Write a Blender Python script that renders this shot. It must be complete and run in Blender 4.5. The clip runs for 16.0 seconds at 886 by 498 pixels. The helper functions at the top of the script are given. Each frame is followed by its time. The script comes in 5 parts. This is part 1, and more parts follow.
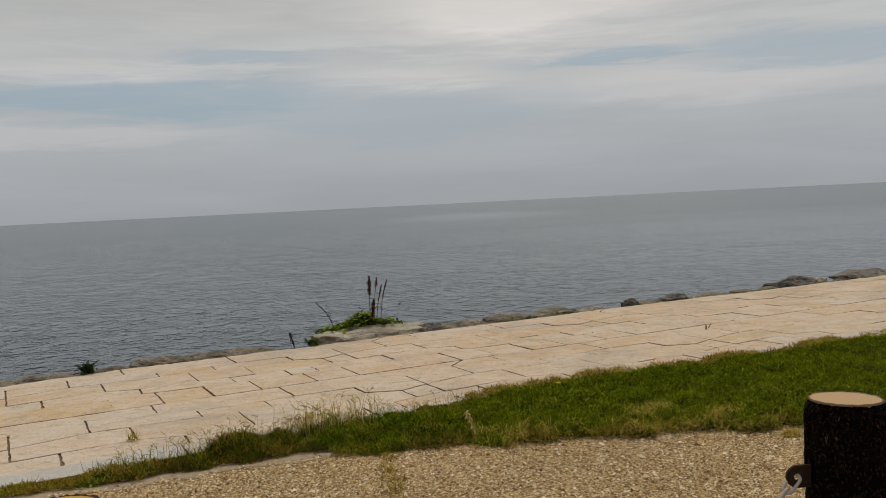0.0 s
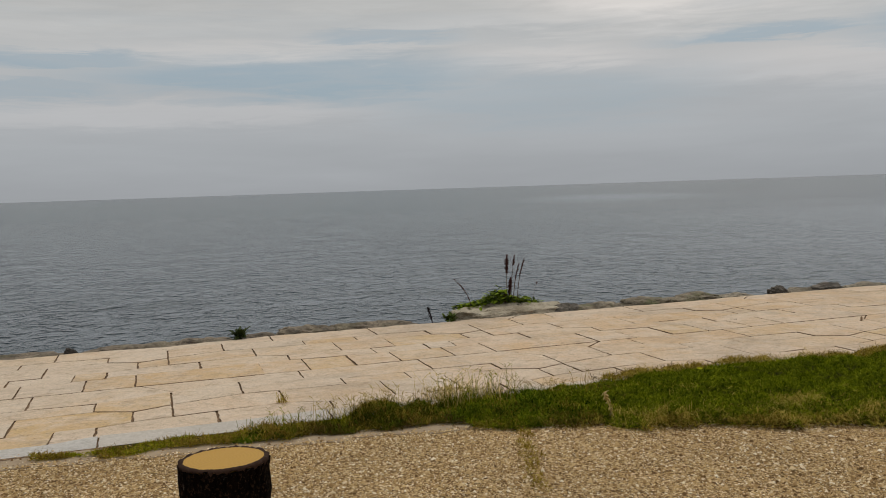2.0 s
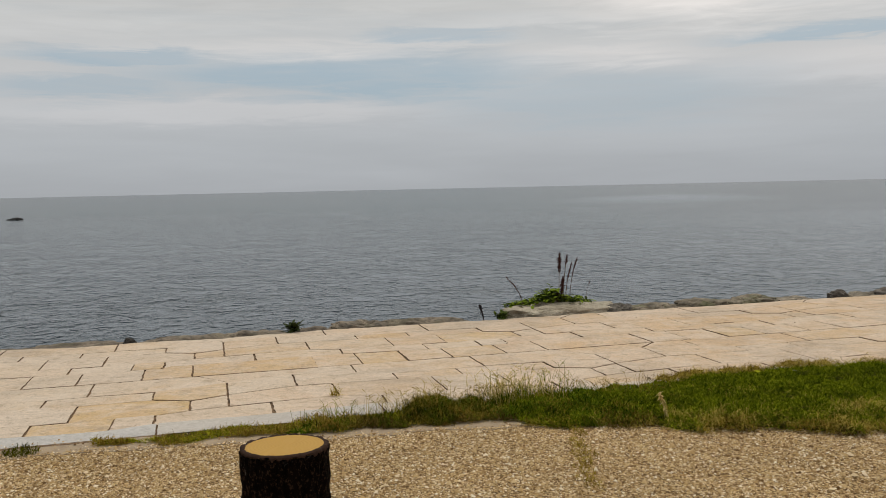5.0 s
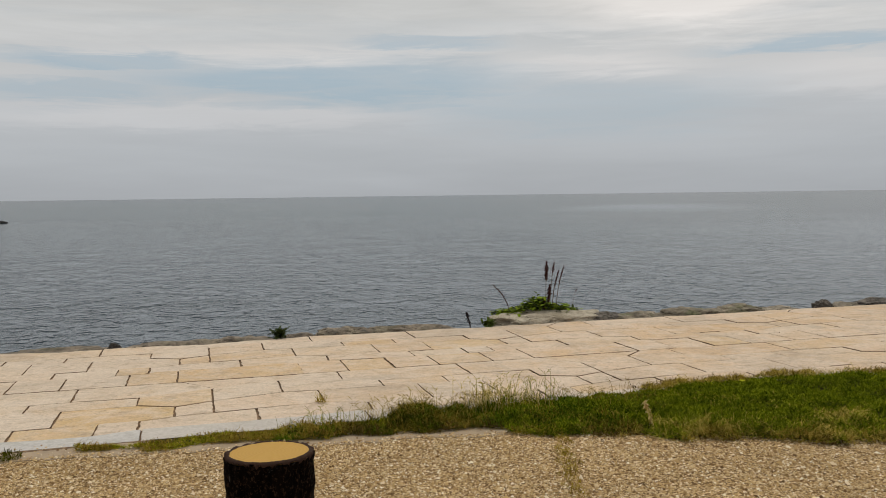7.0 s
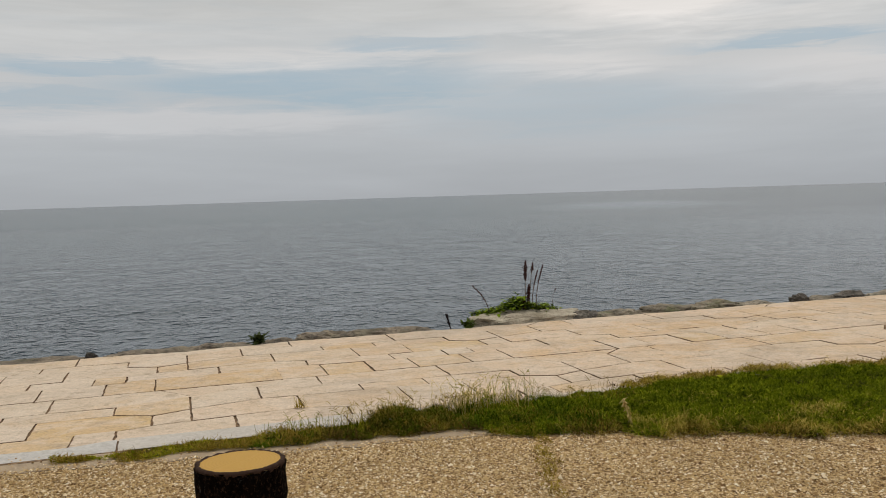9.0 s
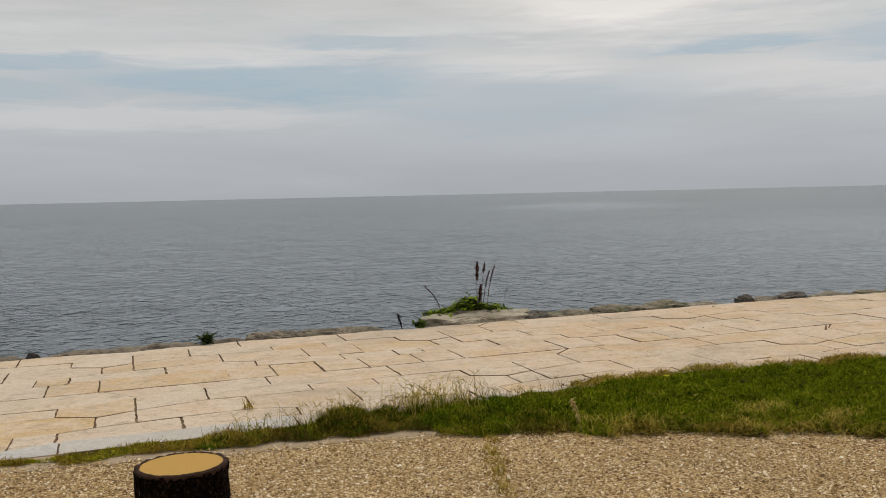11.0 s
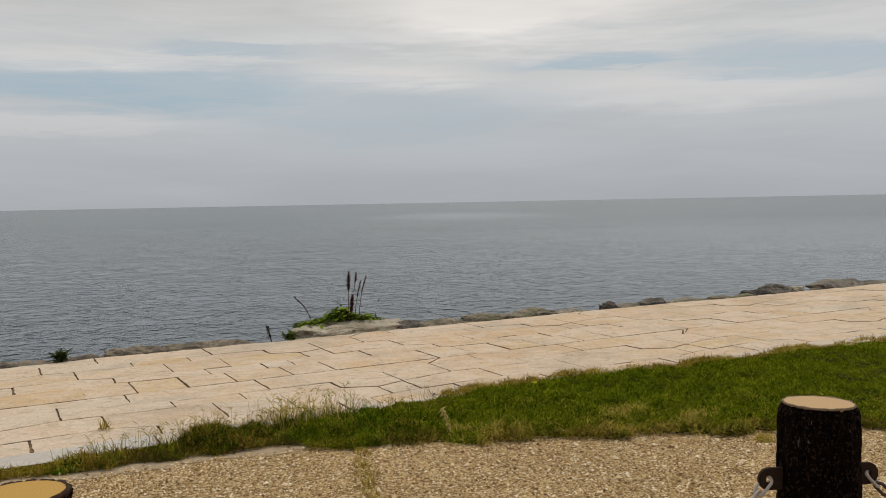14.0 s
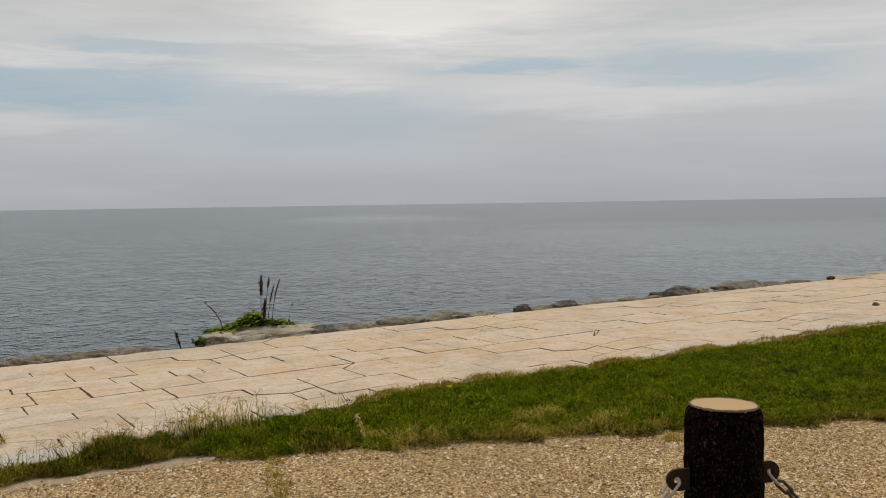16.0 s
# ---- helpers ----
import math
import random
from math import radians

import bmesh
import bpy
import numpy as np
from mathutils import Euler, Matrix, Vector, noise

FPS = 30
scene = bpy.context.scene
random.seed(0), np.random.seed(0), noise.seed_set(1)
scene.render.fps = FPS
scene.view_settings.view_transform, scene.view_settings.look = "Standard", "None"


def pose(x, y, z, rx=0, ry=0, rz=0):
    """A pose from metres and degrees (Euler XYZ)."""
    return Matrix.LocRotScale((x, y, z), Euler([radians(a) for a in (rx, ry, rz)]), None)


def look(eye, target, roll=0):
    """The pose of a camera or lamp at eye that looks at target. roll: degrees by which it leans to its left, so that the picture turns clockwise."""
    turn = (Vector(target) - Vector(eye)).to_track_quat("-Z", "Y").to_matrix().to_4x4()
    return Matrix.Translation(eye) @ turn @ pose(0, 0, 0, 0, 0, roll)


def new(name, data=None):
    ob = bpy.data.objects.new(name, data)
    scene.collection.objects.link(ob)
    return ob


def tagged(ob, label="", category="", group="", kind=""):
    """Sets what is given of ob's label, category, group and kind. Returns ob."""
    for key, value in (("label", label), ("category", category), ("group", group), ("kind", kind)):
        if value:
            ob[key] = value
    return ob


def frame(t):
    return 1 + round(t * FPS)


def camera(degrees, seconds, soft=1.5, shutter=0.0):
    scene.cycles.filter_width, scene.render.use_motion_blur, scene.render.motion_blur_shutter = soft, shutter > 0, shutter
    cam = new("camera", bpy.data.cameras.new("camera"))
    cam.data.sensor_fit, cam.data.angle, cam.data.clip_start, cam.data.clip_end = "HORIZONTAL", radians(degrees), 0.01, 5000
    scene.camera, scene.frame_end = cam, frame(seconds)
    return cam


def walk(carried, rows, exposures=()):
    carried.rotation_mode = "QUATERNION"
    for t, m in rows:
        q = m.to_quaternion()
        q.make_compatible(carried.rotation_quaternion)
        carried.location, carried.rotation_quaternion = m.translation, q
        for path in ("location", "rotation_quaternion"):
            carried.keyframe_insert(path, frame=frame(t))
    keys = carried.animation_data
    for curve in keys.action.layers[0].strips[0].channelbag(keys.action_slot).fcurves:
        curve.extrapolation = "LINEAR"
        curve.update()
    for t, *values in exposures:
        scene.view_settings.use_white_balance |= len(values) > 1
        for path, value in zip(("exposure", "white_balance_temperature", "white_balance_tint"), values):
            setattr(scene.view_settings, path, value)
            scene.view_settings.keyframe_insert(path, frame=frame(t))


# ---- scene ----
cam = camera(54.6, 16.0, soft=0.9)
# seconds, yaw, pitch, roll, x, y, z: held in the hand, it turns and sways a little
ROWS = [
    (0.0, 0.57, -3.04, -2.83, 0.071, 0.057, 1.4355),
    (0.5, 1.94, -3.06, -1.71, 0.051, 0.040, 1.4385),
    (1.0, 5.53, -3.43, -1.01, 0.049, 0.041, 1.4255),
    (1.5, 7.90, -3.72, -1.33, 0.029, 0.025, 1.4275),
    (2.0, 9.57, -4.06, -1.88, 0.029, 0.010, 1.4315),
    (2.5, 11.30, -3.73, -1.70, 0.014, 0.004, 1.4275),
    (3.0, 12.52, -3.75, -1.65, 0.004, -0.000, 1.4245),
    (3.5, 13.08, -4.08, -1.57, -0.000, -0.000, 1.4205),
    (4.0, 13.06, -4.11, -1.37, -0.003, 0.002, 1.4165),
    (6.5, 12.43, -3.72, -0.89, 0.008, -0.003, 1.4185),
    (7.0, 12.06, -3.60, -0.73, 0.004, -0.004, 1.4185),
    (7.5, 11.77, -3.65, -1.31, 0.016, 0.002, 1.4195),
    (8.0, 11.48, -3.66, -1.67, 0.026, 0.006, 1.4235),
    (10.5, 8.77, -3.42, -1.36, 0.045, 0.022, 1.4225),
    (11.0, 7.72, -3.64, -1.26, 0.050, 0.024, 1.4235),
    (11.5, 6.70, -3.49, -1.06, 0.050, 0.030, 1.4225),
    (12.0, 5.58, -3.31, -1.07, 0.059, 0.030, 1.4215),
    (12.5, 4.42, -3.16, -1.16, 0.063, 0.038, 1.4235),
    (13.0, 3.17, -3.12, -1.20, 0.067, 0.045, 1.4225),
    (13.5, 1.88, -3.31, -1.37, 0.066, 0.053, 1.4215),
    (14.0, -0.71, -3.13, -1.07, 0.073, 0.067, 1.4175),
    (14.5, -2.15, -3.16, -1.14, 0.073, 0.077, 1.4225),
    (15.0, -4.38, -3.00, -1.22, 0.076, 0.084, 1.4265),
    (15.5, -5.48, -2.96, -1.01, 0.085, 0.096, 1.4225),
    (16.0, -6.34, -3.04, -0.87, 0.082, 0.094, 1.4265),
]
# seconds, stops
EXPOSURES = [(0.0, -0.25), (3.5, -0.25), (3.8, -0.25), (4.0, -0.11), (4.3, -0.05), (6.3, -0.03), (16.0, -0.02)]
walk(cam, [(t, pose(x, y, z, 90 + pitch, 0, yaw) @ pose(0, 0, 0, 0, 0, roll)) for t, yaw, pitch, roll, x, y, z in ROWS], EXPOSURES)

# ---- light ----
SUN_AZ, SUN_EL = radians(-9), radians(62)  # azimuth to the left of +y, and height
sun_way = Vector((-math.sin(SUN_AZ) * math.cos(SUN_EL), math.cos(SUN_AZ) * math.cos(SUN_EL), math.sin(SUN_EL)))


class Nodes:
    """A small helper to write node trees in lines."""

    def __init__(self, tree):
        self.tree = tree
        tree.nodes.clear()

    def __call__(self, kind, ins=None, **props):
        n = self.tree.nodes.new(kind)
        if "operation" in props:
            n.operation = props["operation"]
        if "data_type" in props:
            n.data_type, n.blend_type = props["data_type"], props["blend_type"]
        if "sky_type" in props:
            n.sky_type, n.sun_disc = props["sky_type"], props["sun_disc"]
            n.sun_elevation, n.sun_rotation = props["sun_elevation"], props["sun_rotation"]
            n.air_density, n.dust_density = props["air_density"], props["dust_density"]
        if "wave_type" in props:
            n.wave_type, n.rings_direction = props["wave_type"], props["rings_direction"]
        for k, v in (ins or {}).items():
            if isinstance(v, bpy.types.NodeSocket):
                self.tree.links.new(v, n.inputs[k])
            else:
                n.inputs[k].default_value = v
        return n

    def math(self, op, a, b=0.0, c=0.0):
        return self("ShaderNodeMath", {0: a, 1: b, 2: c}, operation=op).outputs[0]

    def mix(self, fac, a, b, blend="MIX"):
        n = self("ShaderNodeMix", {0: fac}, data_type="RGBA", blend_type=blend)
        for k, v in ((6, a), (7, b)):
            if isinstance(v, bpy.types.NodeSocket):
                self.tree.links.new(v, n.inputs[k])
            else:
                n.inputs[k].default_value = (*v, 1) if len(v) == 3 else v
        return n.outputs[2]

    def noise(self, vector, scale, detail=4, rough=0.55, distort=0.0):
        return self("ShaderNodeTexNoise", {"Vector": vector, "Scale": scale, "Detail": detail, "Roughness": rough, "Distortion": distort}).outputs[0]

    def ramp(self, fac, *stops):
        n = self("ShaderNodeValToRGB", {0: fac})
        el = n.color_ramp.elements
        while len(el) < len(stops):
            el.new(0.5)
        for e, (p, c) in zip(el, stops):
            e.position = p
            e.color = (c, c, c, 1) if isinstance(c, (int, float)) else (*c, 1)
        return n.outputs[0]

    def scaled(self, vector, x, y, z):
        return self("ShaderNodeVectorMath", {0: vector, 1: (x, y, z)}, operation="MULTIPLY").outputs[0]


def make_sky():
    world = bpy.data.worlds.new("sky")
    world.use_nodes = True
    scene.world = world
    n = Nodes(world.node_tree)
    d = n("ShaderNodeTexCoord").outputs["Generated"]
    sep = n("ShaderNodeSeparateXYZ", {0: d})
    x, y, z = sep.outputs
    az = n.math("ARCTAN2", n.math("MULTIPLY", x, -1.0), y)
    el = n.math("ARCSINE", z)
    # layered cloud deck: streaks lie level, since the deck is seen far off
    streak = n.noise(n.scaled(d, 3.0, 3.0, 26.0), 1.0, 5, 0.55, 0.3)
    fine = n.noise(n.scaled(d, 10.0, 10.0, 95.0), 1.0, 8, 0.62, 0.6)
    wob = n.math("MULTIPLY", n.math("SUBTRACT", streak, 0.5), 0.05)
    wob2 = n.math("MULTIPLY", n.math("SUBTRACT", fine, 0.5), 0.034)

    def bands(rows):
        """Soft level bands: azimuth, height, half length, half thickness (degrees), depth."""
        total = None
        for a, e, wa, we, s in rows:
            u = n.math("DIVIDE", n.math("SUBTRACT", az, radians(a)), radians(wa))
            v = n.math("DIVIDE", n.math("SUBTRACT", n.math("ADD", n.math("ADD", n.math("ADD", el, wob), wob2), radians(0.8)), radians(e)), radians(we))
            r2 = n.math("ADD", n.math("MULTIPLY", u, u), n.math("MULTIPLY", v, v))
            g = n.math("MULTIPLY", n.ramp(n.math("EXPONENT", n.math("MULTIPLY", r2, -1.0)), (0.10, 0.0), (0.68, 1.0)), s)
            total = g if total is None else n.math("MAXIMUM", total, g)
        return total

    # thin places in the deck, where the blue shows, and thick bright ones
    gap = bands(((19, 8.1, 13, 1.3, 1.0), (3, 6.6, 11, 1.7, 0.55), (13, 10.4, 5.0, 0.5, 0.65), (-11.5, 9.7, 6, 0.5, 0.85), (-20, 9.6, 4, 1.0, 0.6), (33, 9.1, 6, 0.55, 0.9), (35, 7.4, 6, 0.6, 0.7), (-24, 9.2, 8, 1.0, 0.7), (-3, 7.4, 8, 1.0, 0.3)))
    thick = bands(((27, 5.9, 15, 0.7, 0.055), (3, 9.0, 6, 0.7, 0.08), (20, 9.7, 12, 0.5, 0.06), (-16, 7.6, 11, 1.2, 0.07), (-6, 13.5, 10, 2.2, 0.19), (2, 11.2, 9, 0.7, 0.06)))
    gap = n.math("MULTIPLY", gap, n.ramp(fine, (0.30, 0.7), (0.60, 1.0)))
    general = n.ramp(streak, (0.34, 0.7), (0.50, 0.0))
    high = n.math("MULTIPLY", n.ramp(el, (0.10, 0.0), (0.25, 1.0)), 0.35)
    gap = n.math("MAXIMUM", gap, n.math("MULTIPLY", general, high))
    sky = n("ShaderNodeTexSky", sky_type="NISHITA", sun_disc=False, sun_elevation=SUN_EL, sun_rotation=-SUN_AZ, air_density=1.6, dust_density=3.0)
    blue = n.mix(1.0, sky.outputs[0], (0.062, 0.062, 0.066), "MULTIPLY")
    blue = n.mix(0.75, blue, (0.385, 0.510, 0.615))
    up = n("ShaderNodeMapRange", {0: el, 1: 0.0, 2: 1.2, 3: 0.0, 4: 1.0}).outputs[0]
    deck = n.ramp(up, (0.0, (0.396, 0.414, 0.436)), (0.045, (0.458, 0.480, 0.502)), (0.08, (0.505, 0.524, 0.543)), (0.105, (0.552, 0.559, 0.566)), (0.19, (0.62, 0.625, 0.615)), (0.45, (0.70, 0.70, 0.69)), (1.0, (0.74, 0.74, 0.73)))
    body = n.math("MULTIPLY", n.math("SUBTRACT", fine, 0.5), n.math("MULTIPLY", n.ramp(el, (0.05, 0.12), (0.16, 1.0)), 0.20))
    body = n.math("ADD", body, n.math("MULTIPLY", n.math("SUBTRACT", streak, 0.5), 0.25))
    deck = n.mix(1.0, deck, n("ShaderNodeCombineColor", {0: n.math("ADD", body, 1.0), 1: n.math("ADD", body, 1.0), 2: n.math("ADD", body, 1.0)}).outputs[0], "MULTIPLY")
    deck = n.mix(1.0, deck, n.mix(1.0, n("ShaderNodeCombineColor", {0: thick, 1: thick, 2: thick}).outputs[0], (1.18, 0.98, 0.86), "MULTIPLY"), "ADD")
    # the veiled sun's glow
    near = n("ShaderNodeVectorMath", {0: d, 1: tuple(sun_way)}, operation="DOT_PRODUCT").outputs["Value"]
    deck = n.mix(1.0, deck, n.ramp(n.math("MAXIMUM", near, n.ramp(el, (0.16, 1.0), (0.32, 0.0))), (0.25, 0.65), (0.85, 1.0)), "MULTIPLY")
    glow = n.math("POWER", n.math("MAXIMUM", near, 0.0), 9.0)
    deck = n.mix(1.0, deck, n.mix(1.0, n("ShaderNodeCombineColor", {0: glow, 1: glow, 2: glow}).outputs[0], (1.0, 0.93, 0.78), "MULTIPLY"), "ADD")
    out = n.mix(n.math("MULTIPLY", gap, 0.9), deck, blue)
    bg = n("ShaderNodeBackground", {"Color": out, "Strength": 1.0})
    n("ShaderNodeOutputWorld", {0: bg.outputs[0]})


make_sky()
lamp = bpy.data.lights.new("sun", "SUN")
lamp.energy, lamp.angle, lamp.color = 0.72, radians(25), (1.0, 0.92, 0.76)
new("sun", lamp).matrix_world = look((0, 0, 0), -sun_way)


# ---- materials ----
def material(name, build):
    m = bpy.data.materials.new(name)
    m.use_nodes = True
    n = Nodes(m.node_tree)
    bsdf = n("ShaderNodeBsdfPrincipled")
    n("ShaderNodeOutputMaterial", {0: bsdf.outputs[0]})
    for k, v in build(n).items():
        if isinstance(v, bpy.types.NodeSocket):
            m.node_tree.links.new(v, bsdf.inputs[k])
        else:
            bsdf.inputs[k].default_value = v
    return m


def place(n):
    return n("ShaderNodeNewGeometry").outputs["Position"]


def local(n):
    return n("ShaderNodeTexCoord").outputs["Object"]


def bump(n, height, strength, distance):
    return n("ShaderNodeBump", {"Height": height, "Strength": strength, "Distance": distance}).outputs[0]


def stone_paving(n):
    p = place(n)
    info = n("ShaderNodeObjectInfo")
    share = n("ShaderNodeSeparateColor", {0: info.outputs["Color"]})
    ochre, grey = share.outputs[0], share.outputs[1]
    tone = n.ramp(info.outputs["Random"], (0.0, (0.625, 0.453, 0.30)), (0.5, (0.655, 0.49, 0.345)), (1.0, (0.67, 0.515, 0.38)))
    cloud = n.ramp(n.noise(p, 3.0, 6, 0.65, 0.5), (0.30, 0.3), (0.65, 1.0))
    tone = n.mix(n.math("MULTIPLY", ochre, cloud), tone, (0.60, 0.42, 0.195))
    tone = n.mix(n.math("MULTIPLY", grey, 0.65), tone, (0.665, 0.575, 0.48))
    stain = n.ramp(n.noise(p, 0.9, 7, 0.68, 0.8), (0.50, 0.0), (0.62, 1.0))
    tone = n.mix(n.math("MULTIPLY", stain, 0.38), tone, (0.65, 0.435, 0.235))
    pale = n.ramp(n.noise(p, 3.1, 8, 0.72, 0.5), (0.45, 0.0), (0.60, 1.0))
    tone = n.mix(n.math("MULTIPLY", pale, 0.5), tone, (0.73, 0.615, 0.505))
    smoke = n.ramp(n.noise(n("ShaderNodeVectorMath", {0: p, 1: (31.0, 7.0, 0.0)}).outputs[0], 0.8, 7, 0.7, 0.8), (0.50, 0.0), (0.62, 1.0))
    tone = n.mix(n.math("MULTIPLY", smoke, 0.5), tone, (0.44, 0.365, 0.29))
    smear = n.ramp(n.noise(n.scaled(n("ShaderNodeMapping", {"Vector": p, "Rotation": (0, 0, radians(-28))}).outputs[0], 3.5, 5.5, 1.0), 1.0, 8, 0.75, 0.8), (0.53, 0.0), (0.63, 1.0))
    tone = n.mix(n.math("MULTIPLY", smear, 0.40), tone, (0.38, 0.28, 0.19))
    dirt = n.ramp(n.noise(p, 9.0, 8, 0.78, 0.5), (0.545, 0.0), (0.62, 1.0))
    tone = n.mix(n.math("MULTIPLY", dirt, 0.45), tone, (0.33, 0.255, 0.18))
    pit = n.ramp(n.noise(n("ShaderNodeVectorMath", {0: p, 1: (5.0, 17.0, 0.0)}).outputs[0], 38.0, 4, 0.7, 0.3), (0.62, 0.0), (0.67, 1.0))
    tone = n.mix(n.math("MULTIPLY", pit, 0.5), tone, (0.24, 0.17, 0.11))
    mott = n.ramp(n.noise(p, 26.0, 5, 0.7, 0.3), (0.36, 0.90), (0.64, 1.05))
    tone = n.mix(1.0, tone, mott, "MULTIPLY")
    speck = n.ramp(n.noise(p, 70.0, 3, 0.6), (0.35, 0.90), (0.65, 1.05))
    tone = n.mix(1.0, tone, speck, "MULTIPLY")
    h = n.math("ADD", n.noise(p, 9.0, 5, 0.6), n.math("MULTIPLY", n.noise(p, 60.0, 3), 0.2))
    return {"Base Color": tone, "Roughness": 0.9, "Specular IOR Level": 0.05, "Normal": bump(n, h, 0.8, 0.018)}


def kerb_stone(n):
    p = place(n)
    tone = n.mix(n.noise(p, 2.0, 5), (0.44, 0.42, 0.40), (0.66, 0.625, 0.59))
    tone = n.mix(n.math("MULTIPLY", n.ramp(n.noise(p, 13.0, 8, 0.75, 0.4), (0.46, 0.0), (0.68, 1.0)), 0.55), tone, (0.33, 0.30, 0.26))
    tone = n.mix(1.0, tone, n.ramp(n.noise(p, 45.0, 5, 0.75), (0.36, 0.82), (0.62, 1.06)), "MULTIPLY")
    warm = n("ShaderNodeSeparateColor", {0: n("ShaderNodeObjectInfo").outputs["Color"]}).outputs[0]
    tone = n.mix(n.math("MULTIPLY", warm, 0.8), tone, n.mix(n.noise(p, 3.0, 5), (0.52, 0.415, 0.31), (0.64, 0.53, 0.41)))
    return {"Base Color": tone, "Roughness": 0.9, "Specular IOR Level": 0.15, "Normal": bump(n, n.noise(p, 40.0, 5), 0.4, 0.006)}


def joint_soil(n):
    p = place(n)
    return {"Base Color": n.mix(n.ramp(n.noise(p, 30.0, 6, 0.7), (0.40, 0.0), (0.66, 1.0)), (0.095, 0.054, 0.028), (0.34, 0.22, 0.125)), "Roughness": 1.0, "Normal": bump(n, n.noise(p, 80.0), 0.6, 0.01)}


def gravel(n):
    p = place(n)
    v = n("ShaderNodeTexVoronoi", {"Vector": p, "Scale": 100.0, "Randomness": 1.0})
    tone = n.ramp(n("ShaderNodeSeparateColor", {0: v.outputs["Color"]}).outputs[0], (0.0, (0.12, 0.068, 0.030)), (0.4, (0.31, 0.198, 0.095)), (0.75, (0.54, 0.375, 0.192)), (1.0, (0.74, 0.57, 0.35)))
    worn = n.ramp(n.noise(p, 1.4, 4), (0.4, 0.92), (0.7, 1.06))
    tone = n.mix(1.0, tone, worn, "MULTIPLY")
    h = n.math("SUBTRACT", 1.0, n.math("MULTIPLY", v.outputs["Distance"], 1.4))
    return {"Base Color": tone, "Roughness": 0.9, "Specular IOR Level": 0.05, "Normal": bump(n, h, 0.8, 0.008)}


def pebble_mat(n):
    r = n("ShaderNodeNewGeometry").outputs["Random Per Island"]
    tone = n.ramp(r, (0.0, (0.13, 0.07, 0.03)), (0.2, (0.34, 0.21, 0.092)), (0.45, (0.52, 0.35, 0.16)), (0.7, (0.63, 0.455, 0.235)), (0.9, (0.79, 0.64, 0.43)), (1.0, (0.90, 0.82, 0.66)))
    worn = n.ramp(n.noise(place(n), 1.4, 4), (0.4, 0.92), (0.7, 1.06))
    return {"Base Color": n.mix(1.0, tone, worn, "MULTIPLY"), "Roughness": 0.9, "Specular IOR Level": 0.05}


def concrete(n):
    p = place(n)
    tone = n.mix(n.noise(p, 3.0, 5), (0.32, 0.235, 0.15), (0.47, 0.365, 0.25))
    tone = n.mix(n.math("MULTIPLY", n.ramp(n.noise(p, 14.0, 8, 0.75), (0.46, 0.0), (0.66, 1.0)), 0.55), tone, (0.22, 0.165, 0.11))
    return {"Base Color": tone, "Roughness": 0.92, "Normal": bump(n, n.noise(p, 45.0, 5), 0.5, 0.008)}


def soil(n):
    p = place(n)
    return {"Base Color": n.mix(n.noise(p, 7.0, 6), (0.020, 0.020, 0.005), (0.065, 0.050, 0.020)), "Roughness": 1.0, "Specular IOR Level": 0.02, "Normal": bump(n, n.noise(p, 40.0, 6), 0.9, 0.03)}


def blade_mat(low, high, rough=0.6, power=1.6, patch=0.4):
    """Blades: each has its own tone, and patches of the growth differ."""
    def build(n):
        p, r = place(n), n("ShaderNodeNewGeometry").outputs["Random Per Island"]
        big = n.ramp(n.noise(p, 1.6, 3, 0.6), (0.36, 0.0), (0.64, 1.0))
        mid = n.ramp(n.noise(p, 8.0, 4, 0.65, 0.4), (0.40, 0.0), (0.62, 1.0))
        grow = n.math("ADD", n.math("MULTIPLY", big, 0.35 * patch), n.math("MULTIPLY", mid, 0.65 * patch))
        tone = n.mix(n.math("ADD", n.math("MULTIPLY", n.math("POWER", r, power), 1.0 - patch), grow), low, high)
        return {"Base Color": tone, "Roughness": rough, "Specular IOR Level": 0.0}
    return build


def rock_mat(low, high, moss=0.0, cracks=0.6):
    def build(n):
        p = place(n)
        tone = n.mix(n.ramp(n.noise(p, 5.0, 7, 0.65, 0.5), (0.35, 0.0), (0.68, 1.0)), low, high)
        crack = n.ramp(n.noise(p, 13.0, 6, 0.7, 1.0), (0.40, 1.0), (0.52, 0.0))
        tone = n.mix(n.math("MULTIPLY", crack, cracks), tone, (0.05, 0.045, 0.035))
        green = n.ramp(n.noise(p, 3.0, 4), (0.50, 0.0), (0.62, 1.0))
        tone = n.mix(n.math("MULTIPLY", green, moss), tone, (0.10, 0.12, 0.03))
        return {"Base Color": tone, "Roughness": 0.85, "Normal": bump(n, n.noise(p, 22.0, 7, 0.7), 0.8, 0.03)}
    return build


